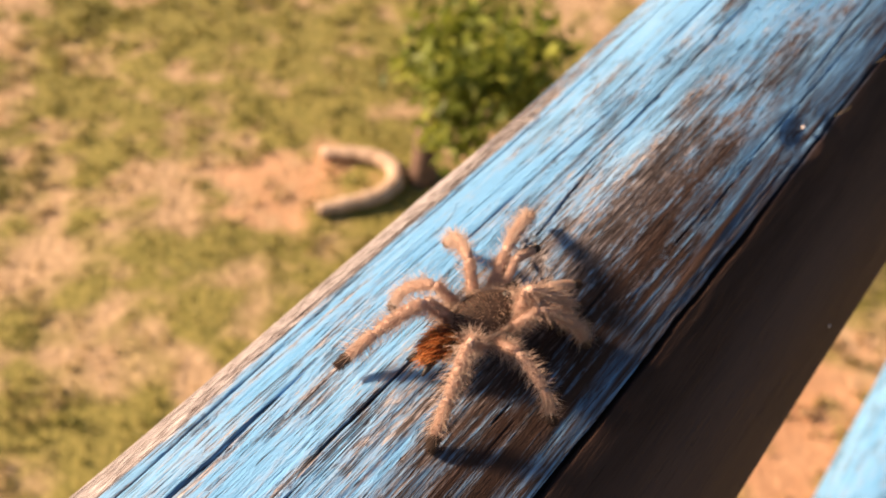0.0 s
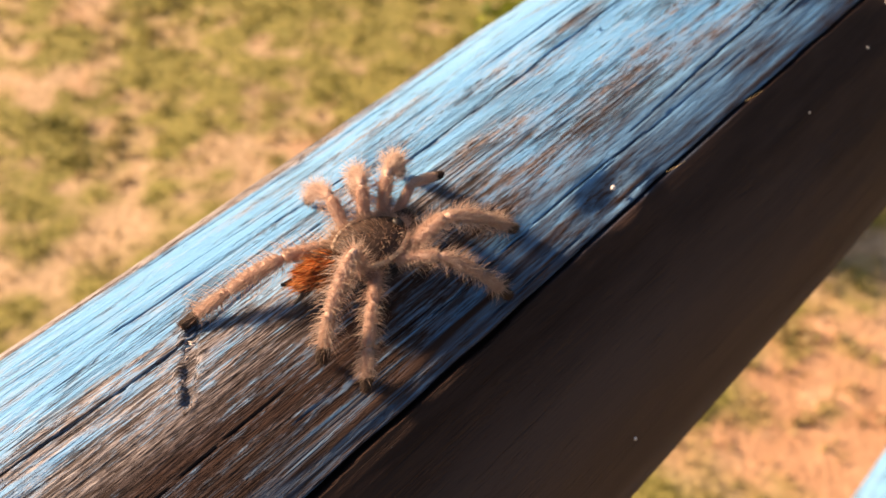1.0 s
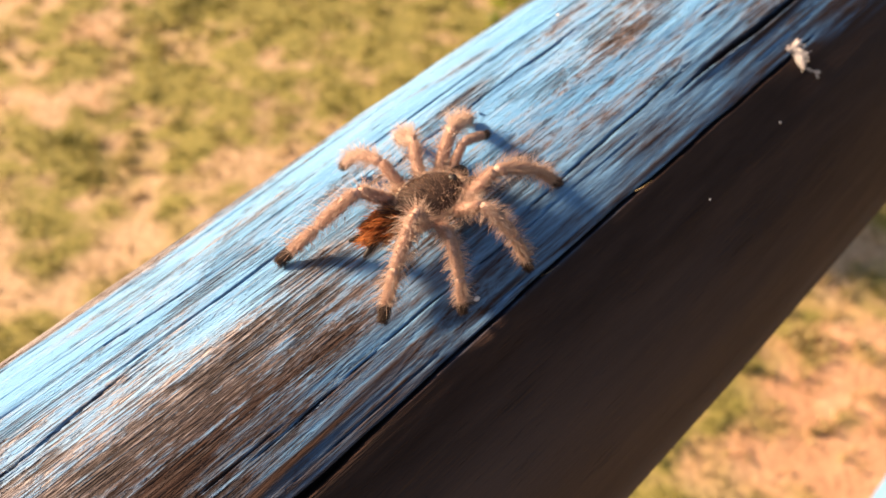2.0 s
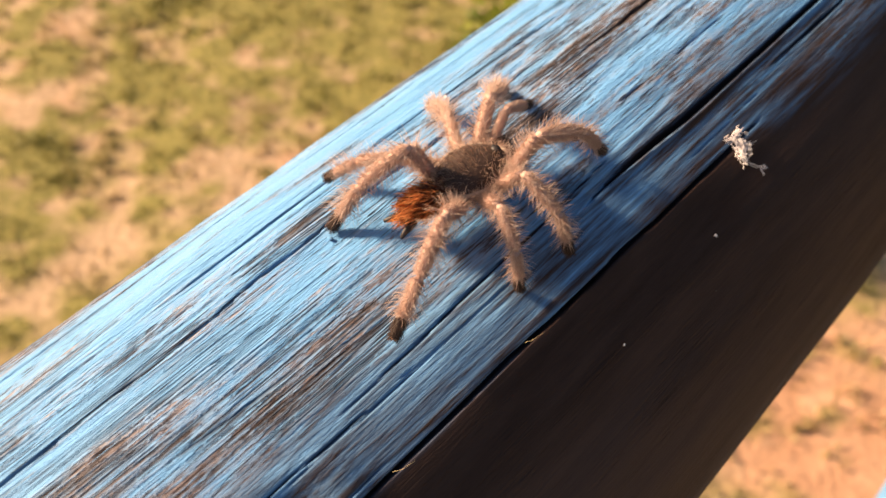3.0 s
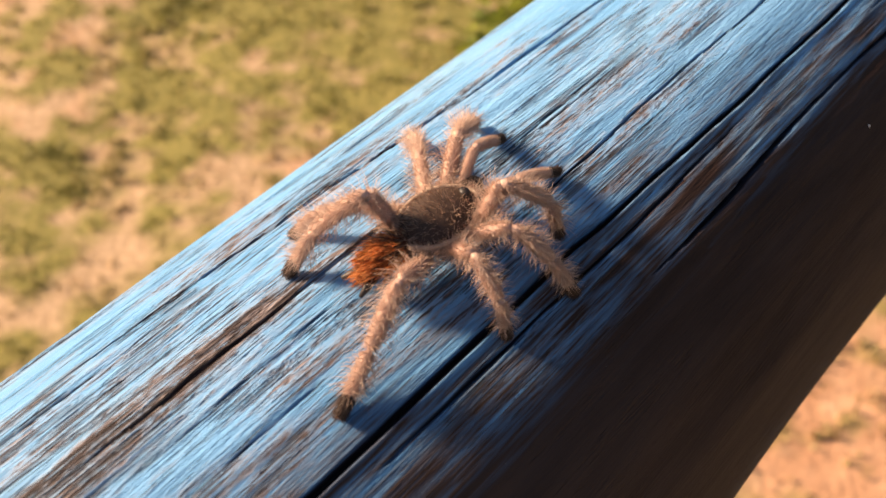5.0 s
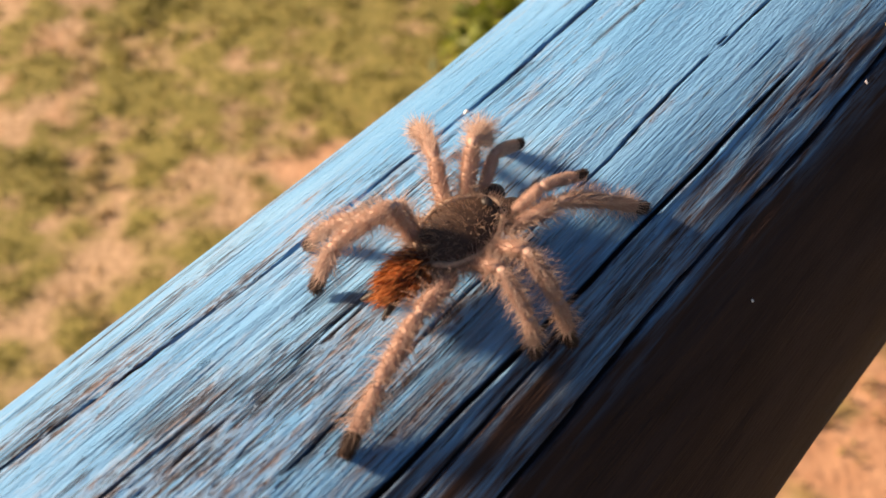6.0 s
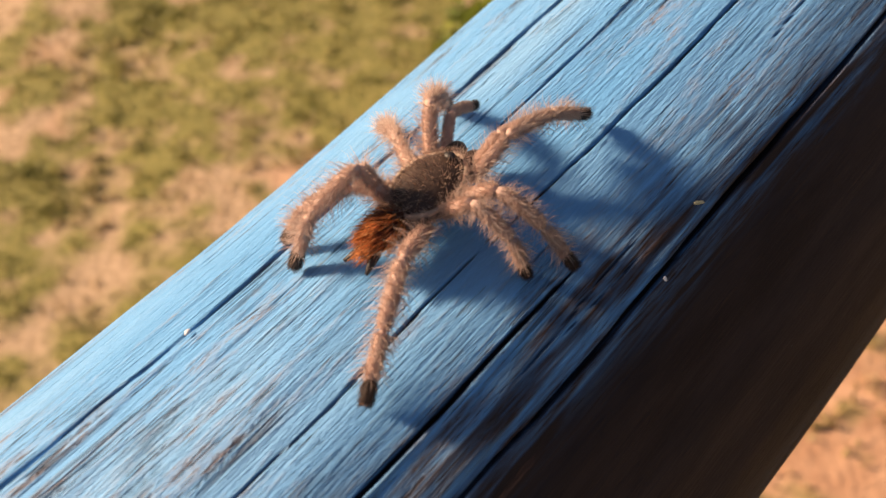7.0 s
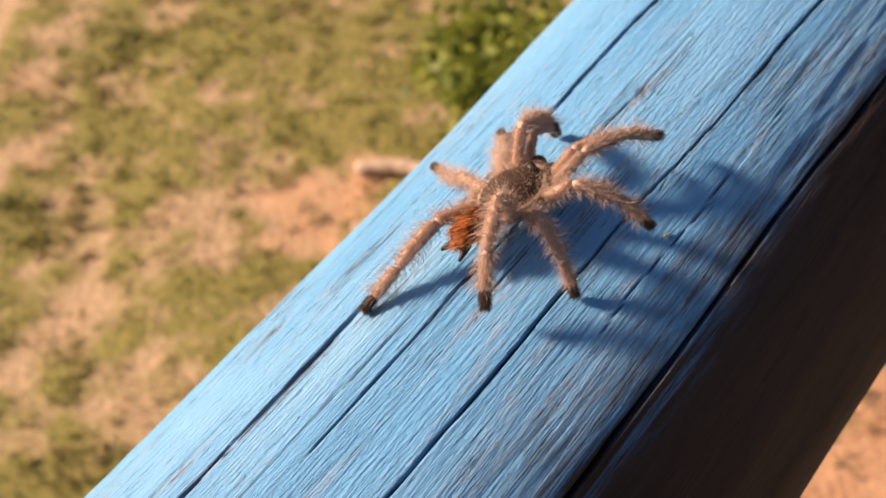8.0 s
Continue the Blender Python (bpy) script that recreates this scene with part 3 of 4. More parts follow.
def limb_profile(length, r0, r1, r2, sag=0.0, n=12):
    pts, radii = [], []
    for i in range(n + 1):
        t = i / n
        r = (r0 * (1 - t) ** 2 + 2 * r1 * t * (1 - t) * 1.15 + r2 * t * t)
        r *= min(1.0, math.sqrt(max(0.0, 1 - (max(0, 0.12 - t) / 0.12) ** 2)) + 0.55, math.sqrt(max(0.0, 1 - (max(0, t - 0.92) / 0.08) ** 2)) + 0.5)
        pts.append((0, t * length, -sag * math.sin(math.pi * t)))
        radii.append(r)
    return pts, radii


def limb_roots(pts, radii, count, rs):
    out = []
    for _ in range(count):
        t = rs.uniform(0.03, 0.98) * (len(pts) - 1)
        i = int(t)
        c = Vector(pts[i]).lerp(Vector(pts[i + 1]), t - i)
        r = radii[i] + (radii[i + 1] - radii[i]) * (t - i)
        a = rs.uniform(0, 2 * math.pi)
        n = Vector((math.cos(a), 0, math.sin(a)))
        out.append((c + n * r, n, Vector((0, 1, 0))))
    return out


def leg_meshes():
    """Femur, patella with tibia, metatarsus and tarsus along +y, each with fuzz and long hairs."""
    rs = np.random.RandomState(71)
    made = {}
    for name, length, r0, r1, r2, sag, mat, hair, many in (
            ("femur", FEMUR, 0.76, 0.92, 0.76, 0.0, LEG, LEG_HAIR, 900), ("tibia", TIBIA, 0.76, 0.84, 0.70, -0.3, LEG, LEG_HAIR, 1000),
            ("metatarsus", TARSUS * 0.68, 0.70, 0.67, 0.60, 0.0, LEG, LEG_HAIR, 700), ("tarsus", TARSUS * 0.36, 0.62, 0.76, 0.55, 0.0, TIP, TIP_HAIR, 400)):
        pts, radii = limb_profile(length, r0 * MM, r1 * MM, r2 * MM, sag * MM)
        v, f = tube(pts, radii, 16)
        body = mesh_from(name, v, f, mat)
        a = hairs(name + "_fuzz", limb_roots(pts, radii, int(many * 2.8), rs), hair, rs, 0.62 * MM, 0.040 * MM, 0.8)
        b = hairs(name + "_hair", limb_roots(pts, radii, int(many / 2.9), rs), hair, rs, 2.6 * MM, 0.062 * MM, 0.32)
        if name == "tarsus":      # the pad at the end is bare and pale
            body.materials.append(PAD)
            for face in body.polygons:
                face.material_index = int(face.center.y > length * 0.90)
            both = bmesh.new()
            both.from_mesh(body)
            both.from_mesh(a)
            for face in both.faces:
                face.smooth = True
            both.to_mesh(body)
            both.free()
        made[name] = (body, a, b)
    return made


def ellipsoid(rx, ry, rz, shape=None, rings=24, sides=32):
    verts, faces = [], []
    for i in range(1, rings):
        a = math.pi * i / rings
        for k in range(sides):
            b = 2 * math.pi * k / sides
            v = Vector((math.sin(a) * math.cos(b), -math.cos(a), math.sin(a) * math.sin(b)))
            if shape:
                v = shape(v)
            verts.append((v.x * rx, v.y * ry, v.z * rz))
    top = len(verts)
    for y in (-1, 1):
        v = Vector((0, y, 0))
        if shape:
            v = shape(v)
        verts.append((v.x * rx, v.y * ry, v.z * rz))
    for i in range(rings - 2):
        for k in range(sides):
            j = (k + 1) % sides
            faces.append((i * sides + k, (i + 1) * sides + k, (i + 1) * sides + j, i * sides + j))
    for k in range(sides):
        j = (k + 1) % sides
        faces.append((top, k, j))
        faces.append((top + 1, (rings - 2) * sides + j, (rings - 2) * sides + k))
    return verts, faces


def surface_roots(me, count, rs, way, want):
    polys = [p for p in me.polygons if want(p.center, p.normal)]
    areas = np.array([p.area for p in polys])
    out = []
    for k in rs.choice(len(polys), count, p=areas / areas.sum()):
        p = polys[k]
        vs = [me.vertices[i].co for i in p.vertices]
        w = rs.dirichlet(np.ones(len(vs)))
        c = Vector((0, 0, 0))
        for q, v in zip(w, vs):
            c += v * float(q)
        d = Vector(way(c))
        n = p.normal.copy()
        out.append((c, n, (d - n * d.dot(n)).normalized()))
    return out


def spider():
    rs = np.random.RandomState(81)
    base = tagged(new("spider"), "hairy tan spider with dark carapace and rust-orange abdomen", "spider")

    def shield(v):
        z = v.z ** 1.4 if v.z > 0 else 0.6 * v.z
        z = z * (1 - 0.18 * v.y) - 0.10 * math.exp(-((v.y + 0.12) ** 2 + v.x ** 2) * 30) * (v.z > 0)
        return Vector((v.x * (1 - 0.22 * max(0, v.y) ** 2), v.y, z))

    v, f = ellipsoid(4.5 * MM, 6.6 * MM, 2.1 * MM, shield)
    me = mesh_from("carapace", v, f, SHIELD)
    car = part("carapace", me, base, "dark brown carapace with a pale rim")
    car.location = (0, 0.3 * MM, 5.6 * MM)
    part("carapace_hair", hairs("carapace_hair", surface_roots(me, 300, rs, lambda c: (c.x * 90, c.y * 60 - 0.4, 0.2), lambda c, n: n.z > 0.1), BODY_HAIR, rs, 2.2 * MM, 0.074 * MM, 0.5), car)
    part("carapace_down", hairs("carapace_down", surface_roots(me, 330, rs, lambda c: (rs.normal(), rs.normal(), 0), lambda c, n: n.z > 0.1), SHIELD_HAIR, rs, 0.7 * MM, 0.06 * MM, 0.9), car)
    part("carapace_fringe", hairs("carapace_fringe", surface_roots(me, 900, rs, lambda c: (c.x * 100, c.y * 100, 0.5), lambda c, n: -0.3 < n.z < 0.12), BODY_HAIR, rs, 2.4 * MM, 0.072 * MM, 0.4), car)
    ring = [(4.5 * MM * math.cos(a) * (1 - 0.22 * max(0, math.sin(a)) ** 2), 6.5 * MM * math.sin(a), 0.30 * MM) for a in np.linspace(0, 2 * math.pi, 49)]
    v, f = tube(ring, [(0.36 + 0.12 * rs.rand()) * MM for _ in range(49)], 8)
    rim = mesh_from("carapace_rim", v, f, RIM)
    rim_part = part("carapace_rim", rim, car, "pale tan rim")
    part("rim_hair", hairs("rim_hair", surface_roots(rim, 1100, rs, lambda c: (c.x * 60 + rs.normal(0, 0.3), c.y * 60, 0.1), lambda c, n: n.z > -0.2), LEG_HAIR, rs, 0.95 * MM, 0.055 * MM, 0.7), rim_part)
    # underside with the roots of the legs
    v, f = ellipsoid(4.0 * MM, 5.6 * MM, 1.7 * MM)
    me = mesh_from("sternum", v, f, SHIELD)
    belly = part("sternum", me, base)
    belly.location = (0, 0, 4.0 * MM)
    part("belly_hair", hairs("belly_hair", surface_roots(me, 700, rs, lambda c: (c.x * 90, c.y * 60, 0.1), lambda c, n: n.z > -0.4), BODY_HAIR, rs, 2.2 * MM, 0.06 * MM, 0.6), belly)
    v, f = ellipsoid(2.1 * MM, 4.6 * MM, 2.0 * MM, lambda q: Vector((q.x * (1 - 0.12 * q.y), q.y, q.z)))
    me = mesh_from("abdomen", v, f, RUST)
    ab = part("abdomen", me, base, "rust-orange bristly abdomen")
    ab.matrix_local = pose(0, -8.2 * MM, 4.9 * MM, -3, 0, 0)
    # bristles stand in tufts, bright towards their ends
    tufts = surface_roots(me, 75, rs, lambda c: (c.x * 60, -1, 0.25), lambda c, n: c.y < 1.6 * MM and (n.z > -0.3 or n.y < -0.4))
    roots = [(c + Vector(rs.normal(0, 0.28 * MM, 3)), n, (d + Vector(rs.normal(0, 0.1, 3))).normalized()) for c, n, d in tufts for _ in range(9)]
    part("bristles", hairs("bristles", roots, RUST_HAIR, rs, 2.5 * MM, 0.15 * MM, 1.7), ab, "rust-orange bristles")
    part("front_bristles", hairs("front_bristles", surface_roots(me, 520, rs, lambda c: (c.x * 40, -1, 0.1), lambda c, n: c.y > -0.6 * MM and n.z > -0.3), TIP_HAIR, rs, 2.2 * MM, 0.08 * MM, 0.9), ab, "dark brown bristles")
    part("side_hair", hairs("side_hair", surface_roots(me, 420, rs, lambda c: (c.x * 120, -0.4, 0.3), lambda c, n: -0.6 < n.z < 0.35), BODY_HAIR, rs, 2.0 * MM, 0.06 * MM, 0.5), ab, "pale tan hair along the side")
    for side in (-1, 1):
        v, f = tube([(0, 0, 0), (side * 0.4 * MM, -1.5 * MM, -0.1 * MM), (side * 1.0 * MM, -3.2 * MM, -0.3 * MM)], [0.7 * MM, 0.62 * MM, 0.25 * MM], 8)
        part("spinneret", mesh_from("spinneret", v, f, BLACK), base, "black spinneret").location = (side * 1.0 * MM, -11.8 * MM, 4.2 * MM)
        v, f = ellipsoid(1.7 * MM, 2.6 * MM, 1.8 * MM)
        part("chelicera", mesh_from("chelicera", v, f, SHIELD), base).location = (side * 1.6 * MM, 7.1 * MM, 4.6 * MM)
    v, f = ellipsoid(0.9 * MM, 0.7 * MM, 0.5 * MM, None, 8, 12)
    part("eye_mound", mesh_from("eye_mound", v, f, BLACK), car).location = (0, 4.7 * MM, 1.65 * MM)
    legs = {}
    meshes = leg_meshes()
    for side in "LR":
        for n in "1234":
            made = {}
            for name in ("femur", "tibia", "metatarsus"):
                body, a, b = meshes[name]
                made[name] = part(name, body, base)
                made[name].scale = (0.5 + 0.5 * LEG_SIZE[n], LEG_SIZE[n], 0.5 + 0.5 * LEG_SIZE[n])
                part("fuzz", a, made[name])
                part("long_hair", b, made[name])
            body, a, b = meshes["tarsus"]
            tip = part("tarsus", body, made["metatarsus"], "dark brown leg tip")
            tip.location = (0, TARSUS * 0.64, 0)
            legs[side + n] = made
    palps = {}
    for side in "LR":
        made = {}
        for name, scale in (("femur", 0.74), ("tibia", 0.74)):
            body, a, b = meshes[name]
            ob = part("palp_" + name, body, base)
            ob.scale = (scale * 1.05, scale, scale * 1.05)
            part("fuzz", a, ob)
            made[name] = ob
        tip = part("palp_tarsus", meshes["tarsus"][0], made["tibia"], "dark brown palp tip")
        tip.location = (0, TIBIA * 0.93, 0)
        palps[side] = made
    return base, legs, palps


# ======== small things on the rail ========
def lint():
    """A torn scrap of lint: strands that follow its arms and body, loosely tangled, with a curled tail; mm along and round the rail."""
    rs = np.random.RandomState(91)
    limbs = [(18, 0.36, [(0.7, -2.6), (-0.4, -2.2), (-1.7, -1.8)]), (3, 0.06, [(0.7, -2.6), (1.0, -1.6), (1.8, -0.6)]),
             (14, 0.30, [(-3.3, -2.8), (-2.6, -2.2), (-1.7, -1.8)]), (44, 0.55, [(-1.7, -1.8), (-1.8, -0.4), (-2.0, 0.9), (-2.4, 1.7), (-3.0, 2.1)]),
             (7, 0.16, [(1.7, 0.9), (0.6, 0.5), (-0.7, 0.9), (-1.8, 1.1)]), (12, 0.30, [(-0.4, -2.2), (-0.9, -0.8), (-1.4, 0.4)]),
             (4, 0.08, [(-3.0, 2.1), (-2.4, 3.2), (-1.0, 4.8), (0.2, 5.1), (0.4, 5.6), (-0.2, 5.6), (-1.0, 5.0), (-1.2, 5.9), (-1.0, 6.4)])]
    verts, faces = [], []
    for count, spread, line in limbs:
        for _ in range(count):
            u0 = rs.uniform(0, 0.4) if count > 4 else 0.0
            u1 = rs.uniform(0.6, 1.0) if count > 4 else 1.0
            ds, da, rise, turn = rs.normal(0, spread), rs.normal(0, spread), rs.uniform(0.1, 0.5 + 1.6 * spread), rs.uniform(0, 6.3)
            pts = []
            for k in range(14):
                u = (u0 + (u1 - u0) * k / 13) * (len(line) - 1)
                i = min(int(u), len(line) - 2)
                q = [line[i][c] + (line[i + 1][c] - line[i][c]) * (u - i) for c in (0, 1)]
                turn += rs.normal(0, 0.7)
                ds, da = ds + 0.16 * spread * math.cos(turn), da + 0.16 * spread * math.sin(turn)
                pts.append(on_rail(0.269 + (q[0] + ds) * MM, 30.5 + math.degrees((q[1] + da) / 51), (0.3 + 1.3 * rise * (0.6 + 0.4 * math.sin(k * 0.9 + turn))) * MM)[0])
            v, f = tube(pts, [rs.uniform(0.035, 0.06) * MM] * 14, 4)
            faces += [tuple(q + len(verts) for q in g) for g in f]
            verts += v
    tagged(new("lint", mesh_from("lint", verts, faces, LINT)), "tangled tuft of whitish lint caught on the rail", "lint")


def specks():
    rs = np.random.RandomState(93)
    for s, a, size, mat in ((0.1732, 24.0, 0.9, LINT), (0.1516, 70.6, 0.7, LINT), (0.2518, 39.3, 0.5, LINT), (0.2403, -20.4, 1.0, LINT), (0.387, -19.2, 0.8, LINT),
                            (0.2037, -8.0, 0.8, POST_PAINT), (0.4481, 28.6, 0.7, STRAW), (0.4353, 32.6, 0.6, LINT), (0.5031, 17.2, 0.6, STRAW), (0.3907, 42.6, 0.4, LINT),
                            (0.225, 41.0, 0.35, LINT), (0.29, 47.0, 0.35, LINT)):
        p, n = on_rail(s, a, 0.0003)
        stretch = 2.6 if mat is STRAW else 1.3
        v, f = ellipsoid(size * 0.5 * MM, size * 0.5 * stretch * MM, size * 0.35 * MM, lambda q: q * rs.uniform(0.75, 1.2), 7, 9)
        name = "straw_bit" if mat is STRAW else "paint_flake" if mat is POST_PAINT else "white_speck"
        ob = new(name, mesh_from(name, v, f, mat))
        ob.matrix_world = Matrix.Translation(p) @ n.to_track_quat("Z", "Y").to_matrix().to_4x4() @ pose(0, 0, 0, 0, 0, rs.uniform(0, 180))
        text = {"straw_bit": "tiny pale straw bit stuck on the rail", "paint_flake": "small lifted flake of blue paint", "white_speck": "tiny white speck stuck to the rail"}[name]
        tagged(ob, text, name.replace("_", " "), group="specks on the rail")
    for s, a in ((0.1855, 28.8), (0.212, 28.6)):
        p, n = on_rail(s, a, -0.0005)
        v, f = tube([p, p + n * 0.0018 + Vector((0.0004, 0.0006, 0)), p + n * 0.0032 + Vector((0.0006, 0.0022, 0))], [0.00003, 0.000025, 0.00001], 5)
        tagged(new("fibre", mesh_from("fibre", v, f, STRAW)), "fine loose wood fibre at the split", "fibre", group="specks on the rail")


ground()
grass()
shrub()
dry_branch()
railing()
SPIDER, LEGS, PALPS = spider()
lint()
specks()

# ======== how the spider walks ========
# seconds, millimetres along the rail, degrees round it, degrees of turn
TRACK = [(0, 78.4, 0.5, 11), (0.2, 91.4, 1.8, 12), (0.3, 97.7, 2.8, 12), (0.5, 108.6, 4.0, 12), (0.7, 115.8, 4.5, 11), (1, 129.9, 4.4, 9), (1.5, 153.2, 6.0, 9), (2, 177.7, 5.6, 6), (3.5, 246.3, 2.1, 6), (4, 267.9, 2.4, 3), (5.5, 338.3, 3.9, 6),
         (6, 363.5, 3.5, 4), (6.2, 374.9, 2.9, 4), (6.5, 392.4, 2.4, 4), (7, 420.6, -2.4, -2), (7.5, 450.6, -4.9, 2), (8, 491.4, -7.1, 5)]
# each foot: seconds, millimetres along the rail, degrees round it, and how many millimetres it is held up, where it is
FOOT_L4 = [(0, 56.7, -14.5), (0.2, 70.4, -11.1), (0.3, 70.3, -11.8), (0.5, 82.4, -12.8), (0.7, 100.2, -8.1), (1, 101.4, -8.8), (1.5, 127.5, -9.2), (2, 154.0, -7.2), (3.5, 229.4, -10.1), (4, 248.6, -11.0), (5.5, 320.3, -9.6), (6, 347.4, -8.8), (6.2, 349.3, -8.9), (6.5, 376.2, -9.9), (7, 402.4, -13.1), (7.5, 430.7, -14.8), (8, 462.9, -18.2)]
FOOT_L3 = [(0, 73.8, -18.9), (0.2, 81.2, -21.0), (0.3, 94.6, -22.6), (0.5, 102.3, -16.3), (0.7, 103.2, -16.3), (1, 132.3, -16.8), (1.5, 154.4, -15.4), (2, 175.9, -16.5), (3.5, 233.1, -18.0), (4, 257.4, -17.2), (5.5, 324.2, -16.9), (6, 352.4, -17.6), (6.2, 374.8, -23.4), (6.5, 380.3, -17.9), (7, 404.7, -17.8), (7.5, 436.9, -26.6), (8, 496.5, -35.2)]
FOOT_L2 = [(0, 90.3, -18.4), (0.2, 105.9, -16.5), (0.3, 107.1, -15.5), (0.5, 114.1, -17.2), (0.7, 133.2, -17.6), (1, 138.4, -10.5), (1.5, 166.4, -11.7), (2, 189.0, -16.0), (3.5, 260.1, -22.8), (4, 277.2, -20.1), (5.5, 354.0, -18.7), (6, 375.9, -17.7, 3.5), (6.2, 385.8, -15.0), (6.5, 405.7, -18.8, 4.5), (7, 432.0, -28.0), (7.5, 461.2, -27.7), (8, 510.3, -27.6)]
FOOT_L1 = [(0, 105.0, -8.6), (0.2, 105.7, -9.3), (0.3, 112.9, -13.5), (0.5, 128.7, -9.3), (0.7, 140.8, -6.3), (1, 146.7, -7.6), (1.5, 169.4, -6.6), (2, 200.6, -7.7), (3.5, 268.1, -11.7), (4, 282.3, -10.3), (5.5, 363.1, -11.9), (6, 382.1, -8.9), (6.2, 394.1, -18.4), (6.5, 415.8, -13.6, 4.5), (7, 439.1, -18.0), (7.5, 473.3, -18.8, 5.5), (8, 511.1, -13.2)]
FOOT_R1 = [(0, 89.3, 12.4), (0.2, 113.3, 15.6), (0.3, 119.7, 14.1), (0.5, 120.9, 16.2), (0.7, 130.3, 16.0), (1, 152.3, 17.8), (1.5, 176.8, 18.2), (2, 199.1, 17.9), (3.5, 270.7, 12.7), (4, 282.3, 13.7), (5.5, 349.6, 17.6), (6, 387.5, 19.3), (6.2, 400.5, 14.2), (6.5, 406.1, 13.1), (7, 447.2, 5.7), (7.5, 472.9, 3.6), (8, 516.6, 5.7)]
FOOT_R2 = [(0, 89.7, 18.0), (0.2, 93.0, 18.6), (0.3, 104.1, 19.6), (0.5, 120.2, 25.4), (0.7, 122.4, 23.4), (1, 142.9, 26.8), (1.5, 162.4, 25.9), (2, 182.8, 26.5), (3.5, 251.7, 21.7), (4, 273.3, 21.7), (5.5, 346.6, 26.3), (6, 364.1, 25.2), (6.2, 385.1, 25.4), (6.5, 405.6, 23.2), (7, 425.8, 21.2), (7.5, 459.1, 14.1), (8, 499.9, 14.7)]
FOOT_R3 = [(0, 72.2, 22.3), (0.2, 83.9, 18.9), (0.3, 86.2, 15.3), (0.5, 101.5, 23.8), (0.7, 113.9, 20.6), (1, 114.1, 22.7), (1.5, 140.5, 24.3), (2, 169.4, 24.4), (3.5, 239.6, 20.9), (4, 267.1, 21.1), (5.5, 331.6, 22.8), (6, 359.4, 22.5), (6.2, 359.6, 22.8), (6.5, 394.1, 19.3), (7, 420.8, 16.8), (7.5, 452.4, 16.3), (8, 483.7, 11.9)]
FOOT_R4 = [(0, 55.2, 9.1), (0.2, 69.7, 7.8), (0.3, 81.1, 8.1), (0.5, 84.0, 10.1), (0.7, 85.5, 11.1), (1, 112.3, 13.8), (1.5, 138.6, 15.0), (2, 157.4, 16.6), (3.5, 220.5, 14.0), (4, 240.6, 12.7), (5.5, 309.1, 14.7), (6, 333.7, 13.3), (6.2, 360.9, 14.0), (6.5, 364.9, 13.4), (7, 393.1, 13.1), (7.5, 425.0, 7.4), (8, 471.4, 2.7)]
FEET = {"L1": FOOT_L1, "L2": FOOT_L2, "L3": FOOT_L3, "L4": FOOT_L4, "R1": FOOT_R1, "R2": FOOT_R2, "R3": FOOT_R3, "R4": FOOT_R4}
# the moments at which each set of four legs lifts
LIFT_A = [-0.72, -0.15, 0.40, 1.00, 1.57, 2.17, 2.73, 3.28, 3.83, 4.32, 4.81, 5.30, 5.75, 6.28, 6.80, 7.23, 7.70, 8.17, 8.64]
LIFT_B = [-1.00, -0.45, 0.12, 0.68, 1.27, 1.82, 2.40, 2.95, 3.53, 4.03, 4.55, 5.03, 5.50, 6.00, 6.52, 6.98, 7.45, 7.92, 8.40]
SET_A = ("L1", "L2", "L4", "R3")
SWING, STRIDE = 0.38, 7.0


def between(rows, t, column):
    """A smooth value between keyed moments (Hermite)."""
    ts = [r[0] for r in rows]
    vs = [r[column] for r in rows]
    i = max(0, min(len(ts) - 2, sum(q <= t for q in ts) - 1))
    slope = lambda k: (vs[min(k + 1, len(vs) - 1)] - vs[max(k - 1, 0)]) / (ts[min(k + 1, len(ts) - 1)] - ts[max(k - 1, 0)])
    h = ts[i + 1] - ts[i]
    u = (t - ts[i]) / h
    return (2 * u ** 3 - 3 * u ** 2 + 1) * vs[i] + (u ** 3 - 2 * u ** 2 + u) * h * slope(i) + (-2 * u ** 3 + 3 * u ** 2) * vs[i + 1] + (u ** 3 - u ** 2) * h * slope(i + 1)


def stride(leg, t):
    """How far ahead of its mean a foot is, in mm, and how high it is lifted, 0 to 1."""
    lifts = LIFT_A if leg in SET_A else LIFT_B
    i = sum(q <= t for q in lifts) - 1
    u = (t - lifts[i]) / (lifts[i + 1] - lifts[i])
    if u < SWING:
        w = u / SWING
        return STRIDE * (2 * (w * w * (3 - 2 * w)) - 1), math.sin(math.pi * w)
    return STRIDE * (1 - 2 * (u - SWING) / (1 - SWING)), 0.0


def spider_pose(t):
    s, a, turn = between(TRACK, t, 1), between(TRACK, t, 2), between(TRACK, t, 3)
    p, n = on_rail(s * MM, a)
    bob = 0.35 * MM * math.sin(t * 23)
    return Matrix.Translation(p + n * bob) @ pose(0, 0, 0, 0, a, 0) @ pose(0, 0, 0, 0, 0, -turn)


def foot_place(leg, t):
    rest = [(r[0], r[1] - between(TRACK, r[0], 1) - stride(leg, r[0])[0], r[2] - between(TRACK, r[0], 2)) for r in FEET[leg]]
    ts = [r[0] for r in rest]
    ahead, lift = stride(leg, t)
    s = between(TRACK, t, 1) + ahead + float(np.interp(t, ts, [r[1] for r in rest]))
    a = between(TRACK, t, 2) + float(np.interp(t, ts, [r[2] for r in rest]))
    held = float(np.interp(t, ts, [r[3] if len(r) > 3 else 0.0 for r in FEET[leg]]))
    p, n = on_rail(s * MM, a, (0.7 + 3.6 * lift + held) * MM)
    return p


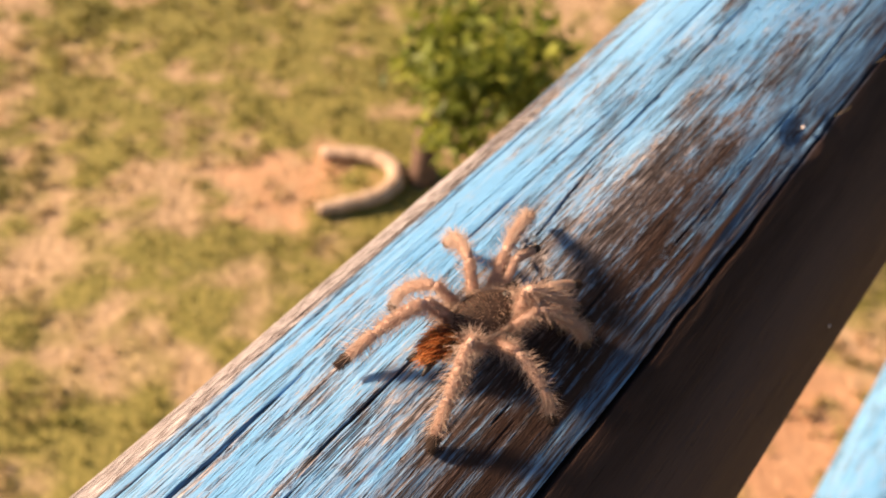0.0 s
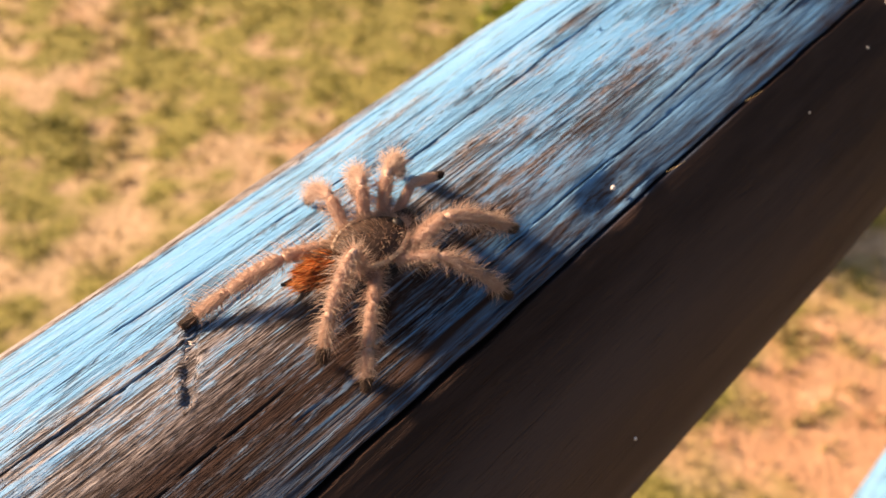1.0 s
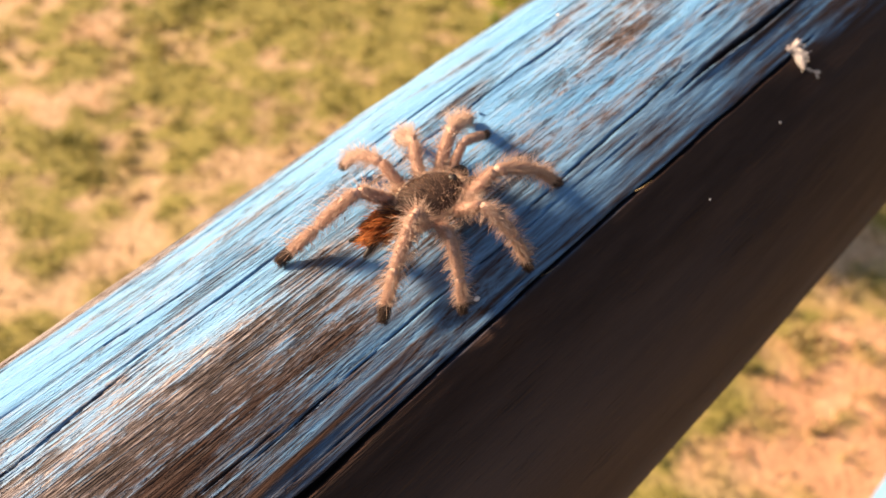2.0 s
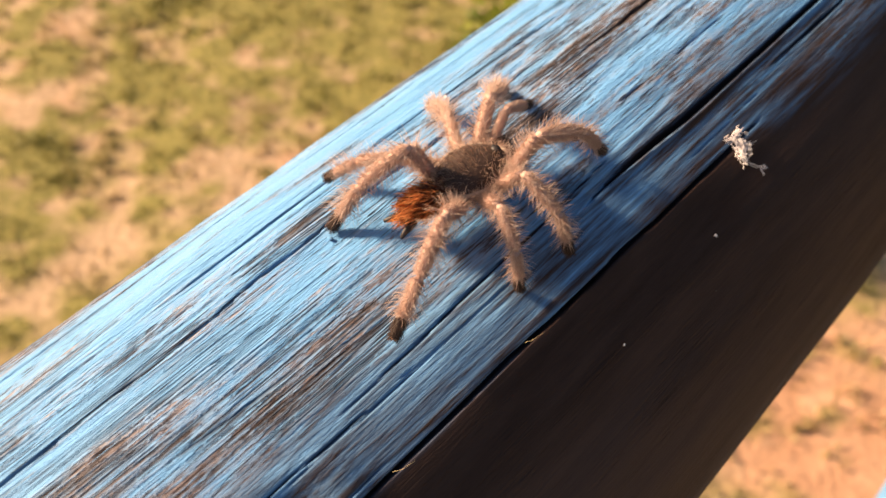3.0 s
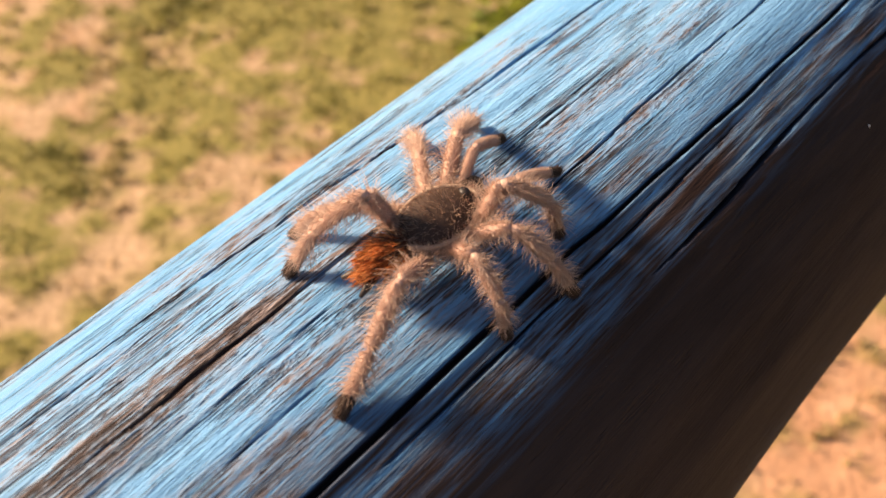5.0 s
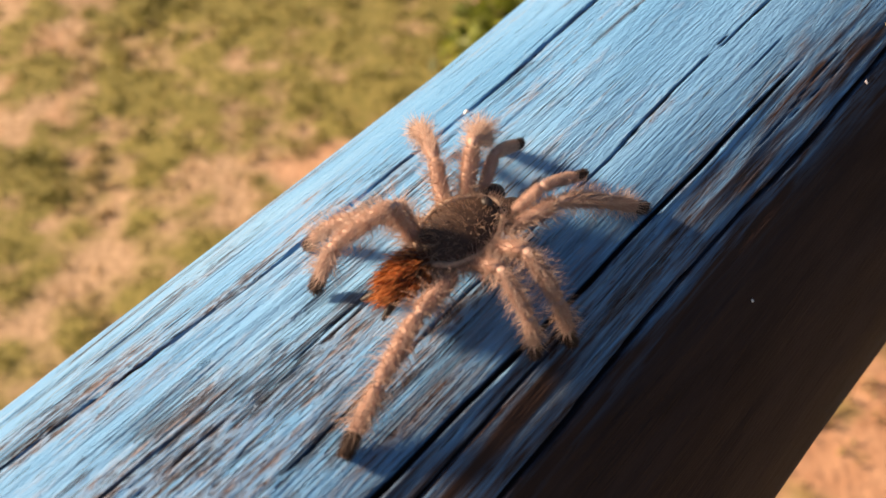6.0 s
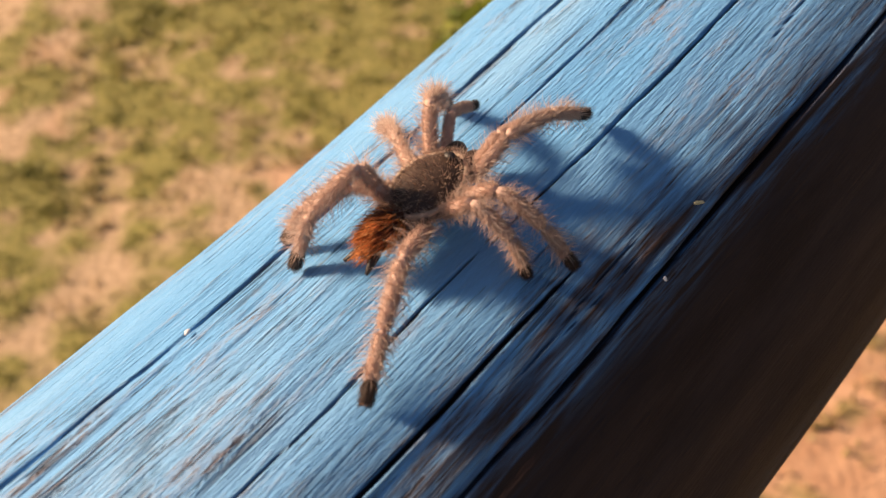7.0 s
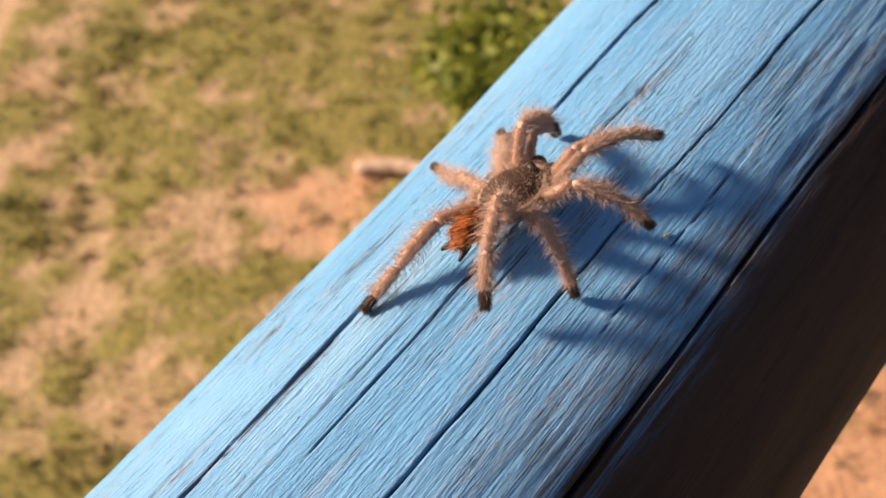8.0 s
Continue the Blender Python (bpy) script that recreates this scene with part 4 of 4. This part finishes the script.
def aim(start, end, up):
    """The pose of a part at start whose y axis runs to end."""
    y = (end - start).normalized()
    x = y.cross(up).normalized()
    return Matrix.Translation(start) @ Matrix((x, y, x.cross(y))).transposed().to_4x4()


def leg_poses(hip, foot, size):
    femur, tibia, tarsus = FEMUR * size, TIBIA * size, TARSUS * size
    flat = Vector((foot.x - hip.x, foot.y - hip.y, 0))
    d, h = flat.length, hip.z - foot.z
    out = flat.normalized()
    up = Vector((0, 0, 1))
    lean = max(0.15, min(1.1, (d / MM - 8.0) / 14.5))
    for _ in range(60):
        ankle = (d - tarsus * math.sin(lean), -h + tarsus * math.cos(lean))
        far = math.hypot(*ankle)
        if far < (femur + tibia) * 0.985:
            break
        lean = min(1.5, lean + 0.03)
    far = min(far, (femur + tibia) * 0.985)
    dirn = math.atan2(ankle[1], ankle[0])
    bend = math.acos(max(-1, min(1, (femur ** 2 + far ** 2 - tibia ** 2) / (2 * femur * far))))
    knee = (femur * math.cos(dirn + bend), femur * math.sin(dirn + bend))
    place = lambda q: hip + out * q[0] + up * q[1]
    ankle = (far * math.cos(dirn), far * math.sin(dirn))
    return aim(hip, place(knee), up), aim(place(knee), place(ankle), up), aim(place(ankle), foot, up if lean > 0.2 else out)


def motions():
    times = [k / 15 for k in range(121)]
    poses = [spider_pose(t) for t in times]
    walk(SPIDER, list(zip(times, poses)))
    for leg, made in LEGS.items():
        side = -1 if leg[0] == "L" else 1
        y = HIPS[leg[1]]
        hip = Vector((side * (4.1 - 0.03 * y * y) * MM, y * MM, HIP_HEIGHT))
        rows = [leg_poses(hip, m.inverted() @ foot_place(leg, t), LEG_SIZE[leg[1]]) for t, m in zip(times, poses)]
        for k, name in enumerate(("femur", "tibia", "metatarsus")):
            walk(made[name], [(t, r[k]) for t, r in zip(times, rows)])
    for side, made in PALPS.items():
        sign, late = (-1, 0.0) if side == "L" else (1, 0.25)
        first, second = [], []
        for t in times:
            sway = math.sin((t + late) * 12.5)
            hip = Vector((sign * 2.4 * MM, 6.4 * MM, 4.8 * MM))
            knee = hip + Vector((sign * 1.6, 4.4 + 0.6 * sway, 4.2 - 0.5 * sway)).normalized() * FEMUR * 0.72
            tip = knee + Vector((sign * 1.0, 5.6 + 0.9 * sway, -2.6 + 1.4 * sway))
            first.append((t, aim(hip, knee, Vector((0, 0, 1)))))
            second.append((t, aim(knee, tip, Vector((0, 0, 1)))))
        walk(made["femur"], first)
        walk(made["tibia"], second)


motions()
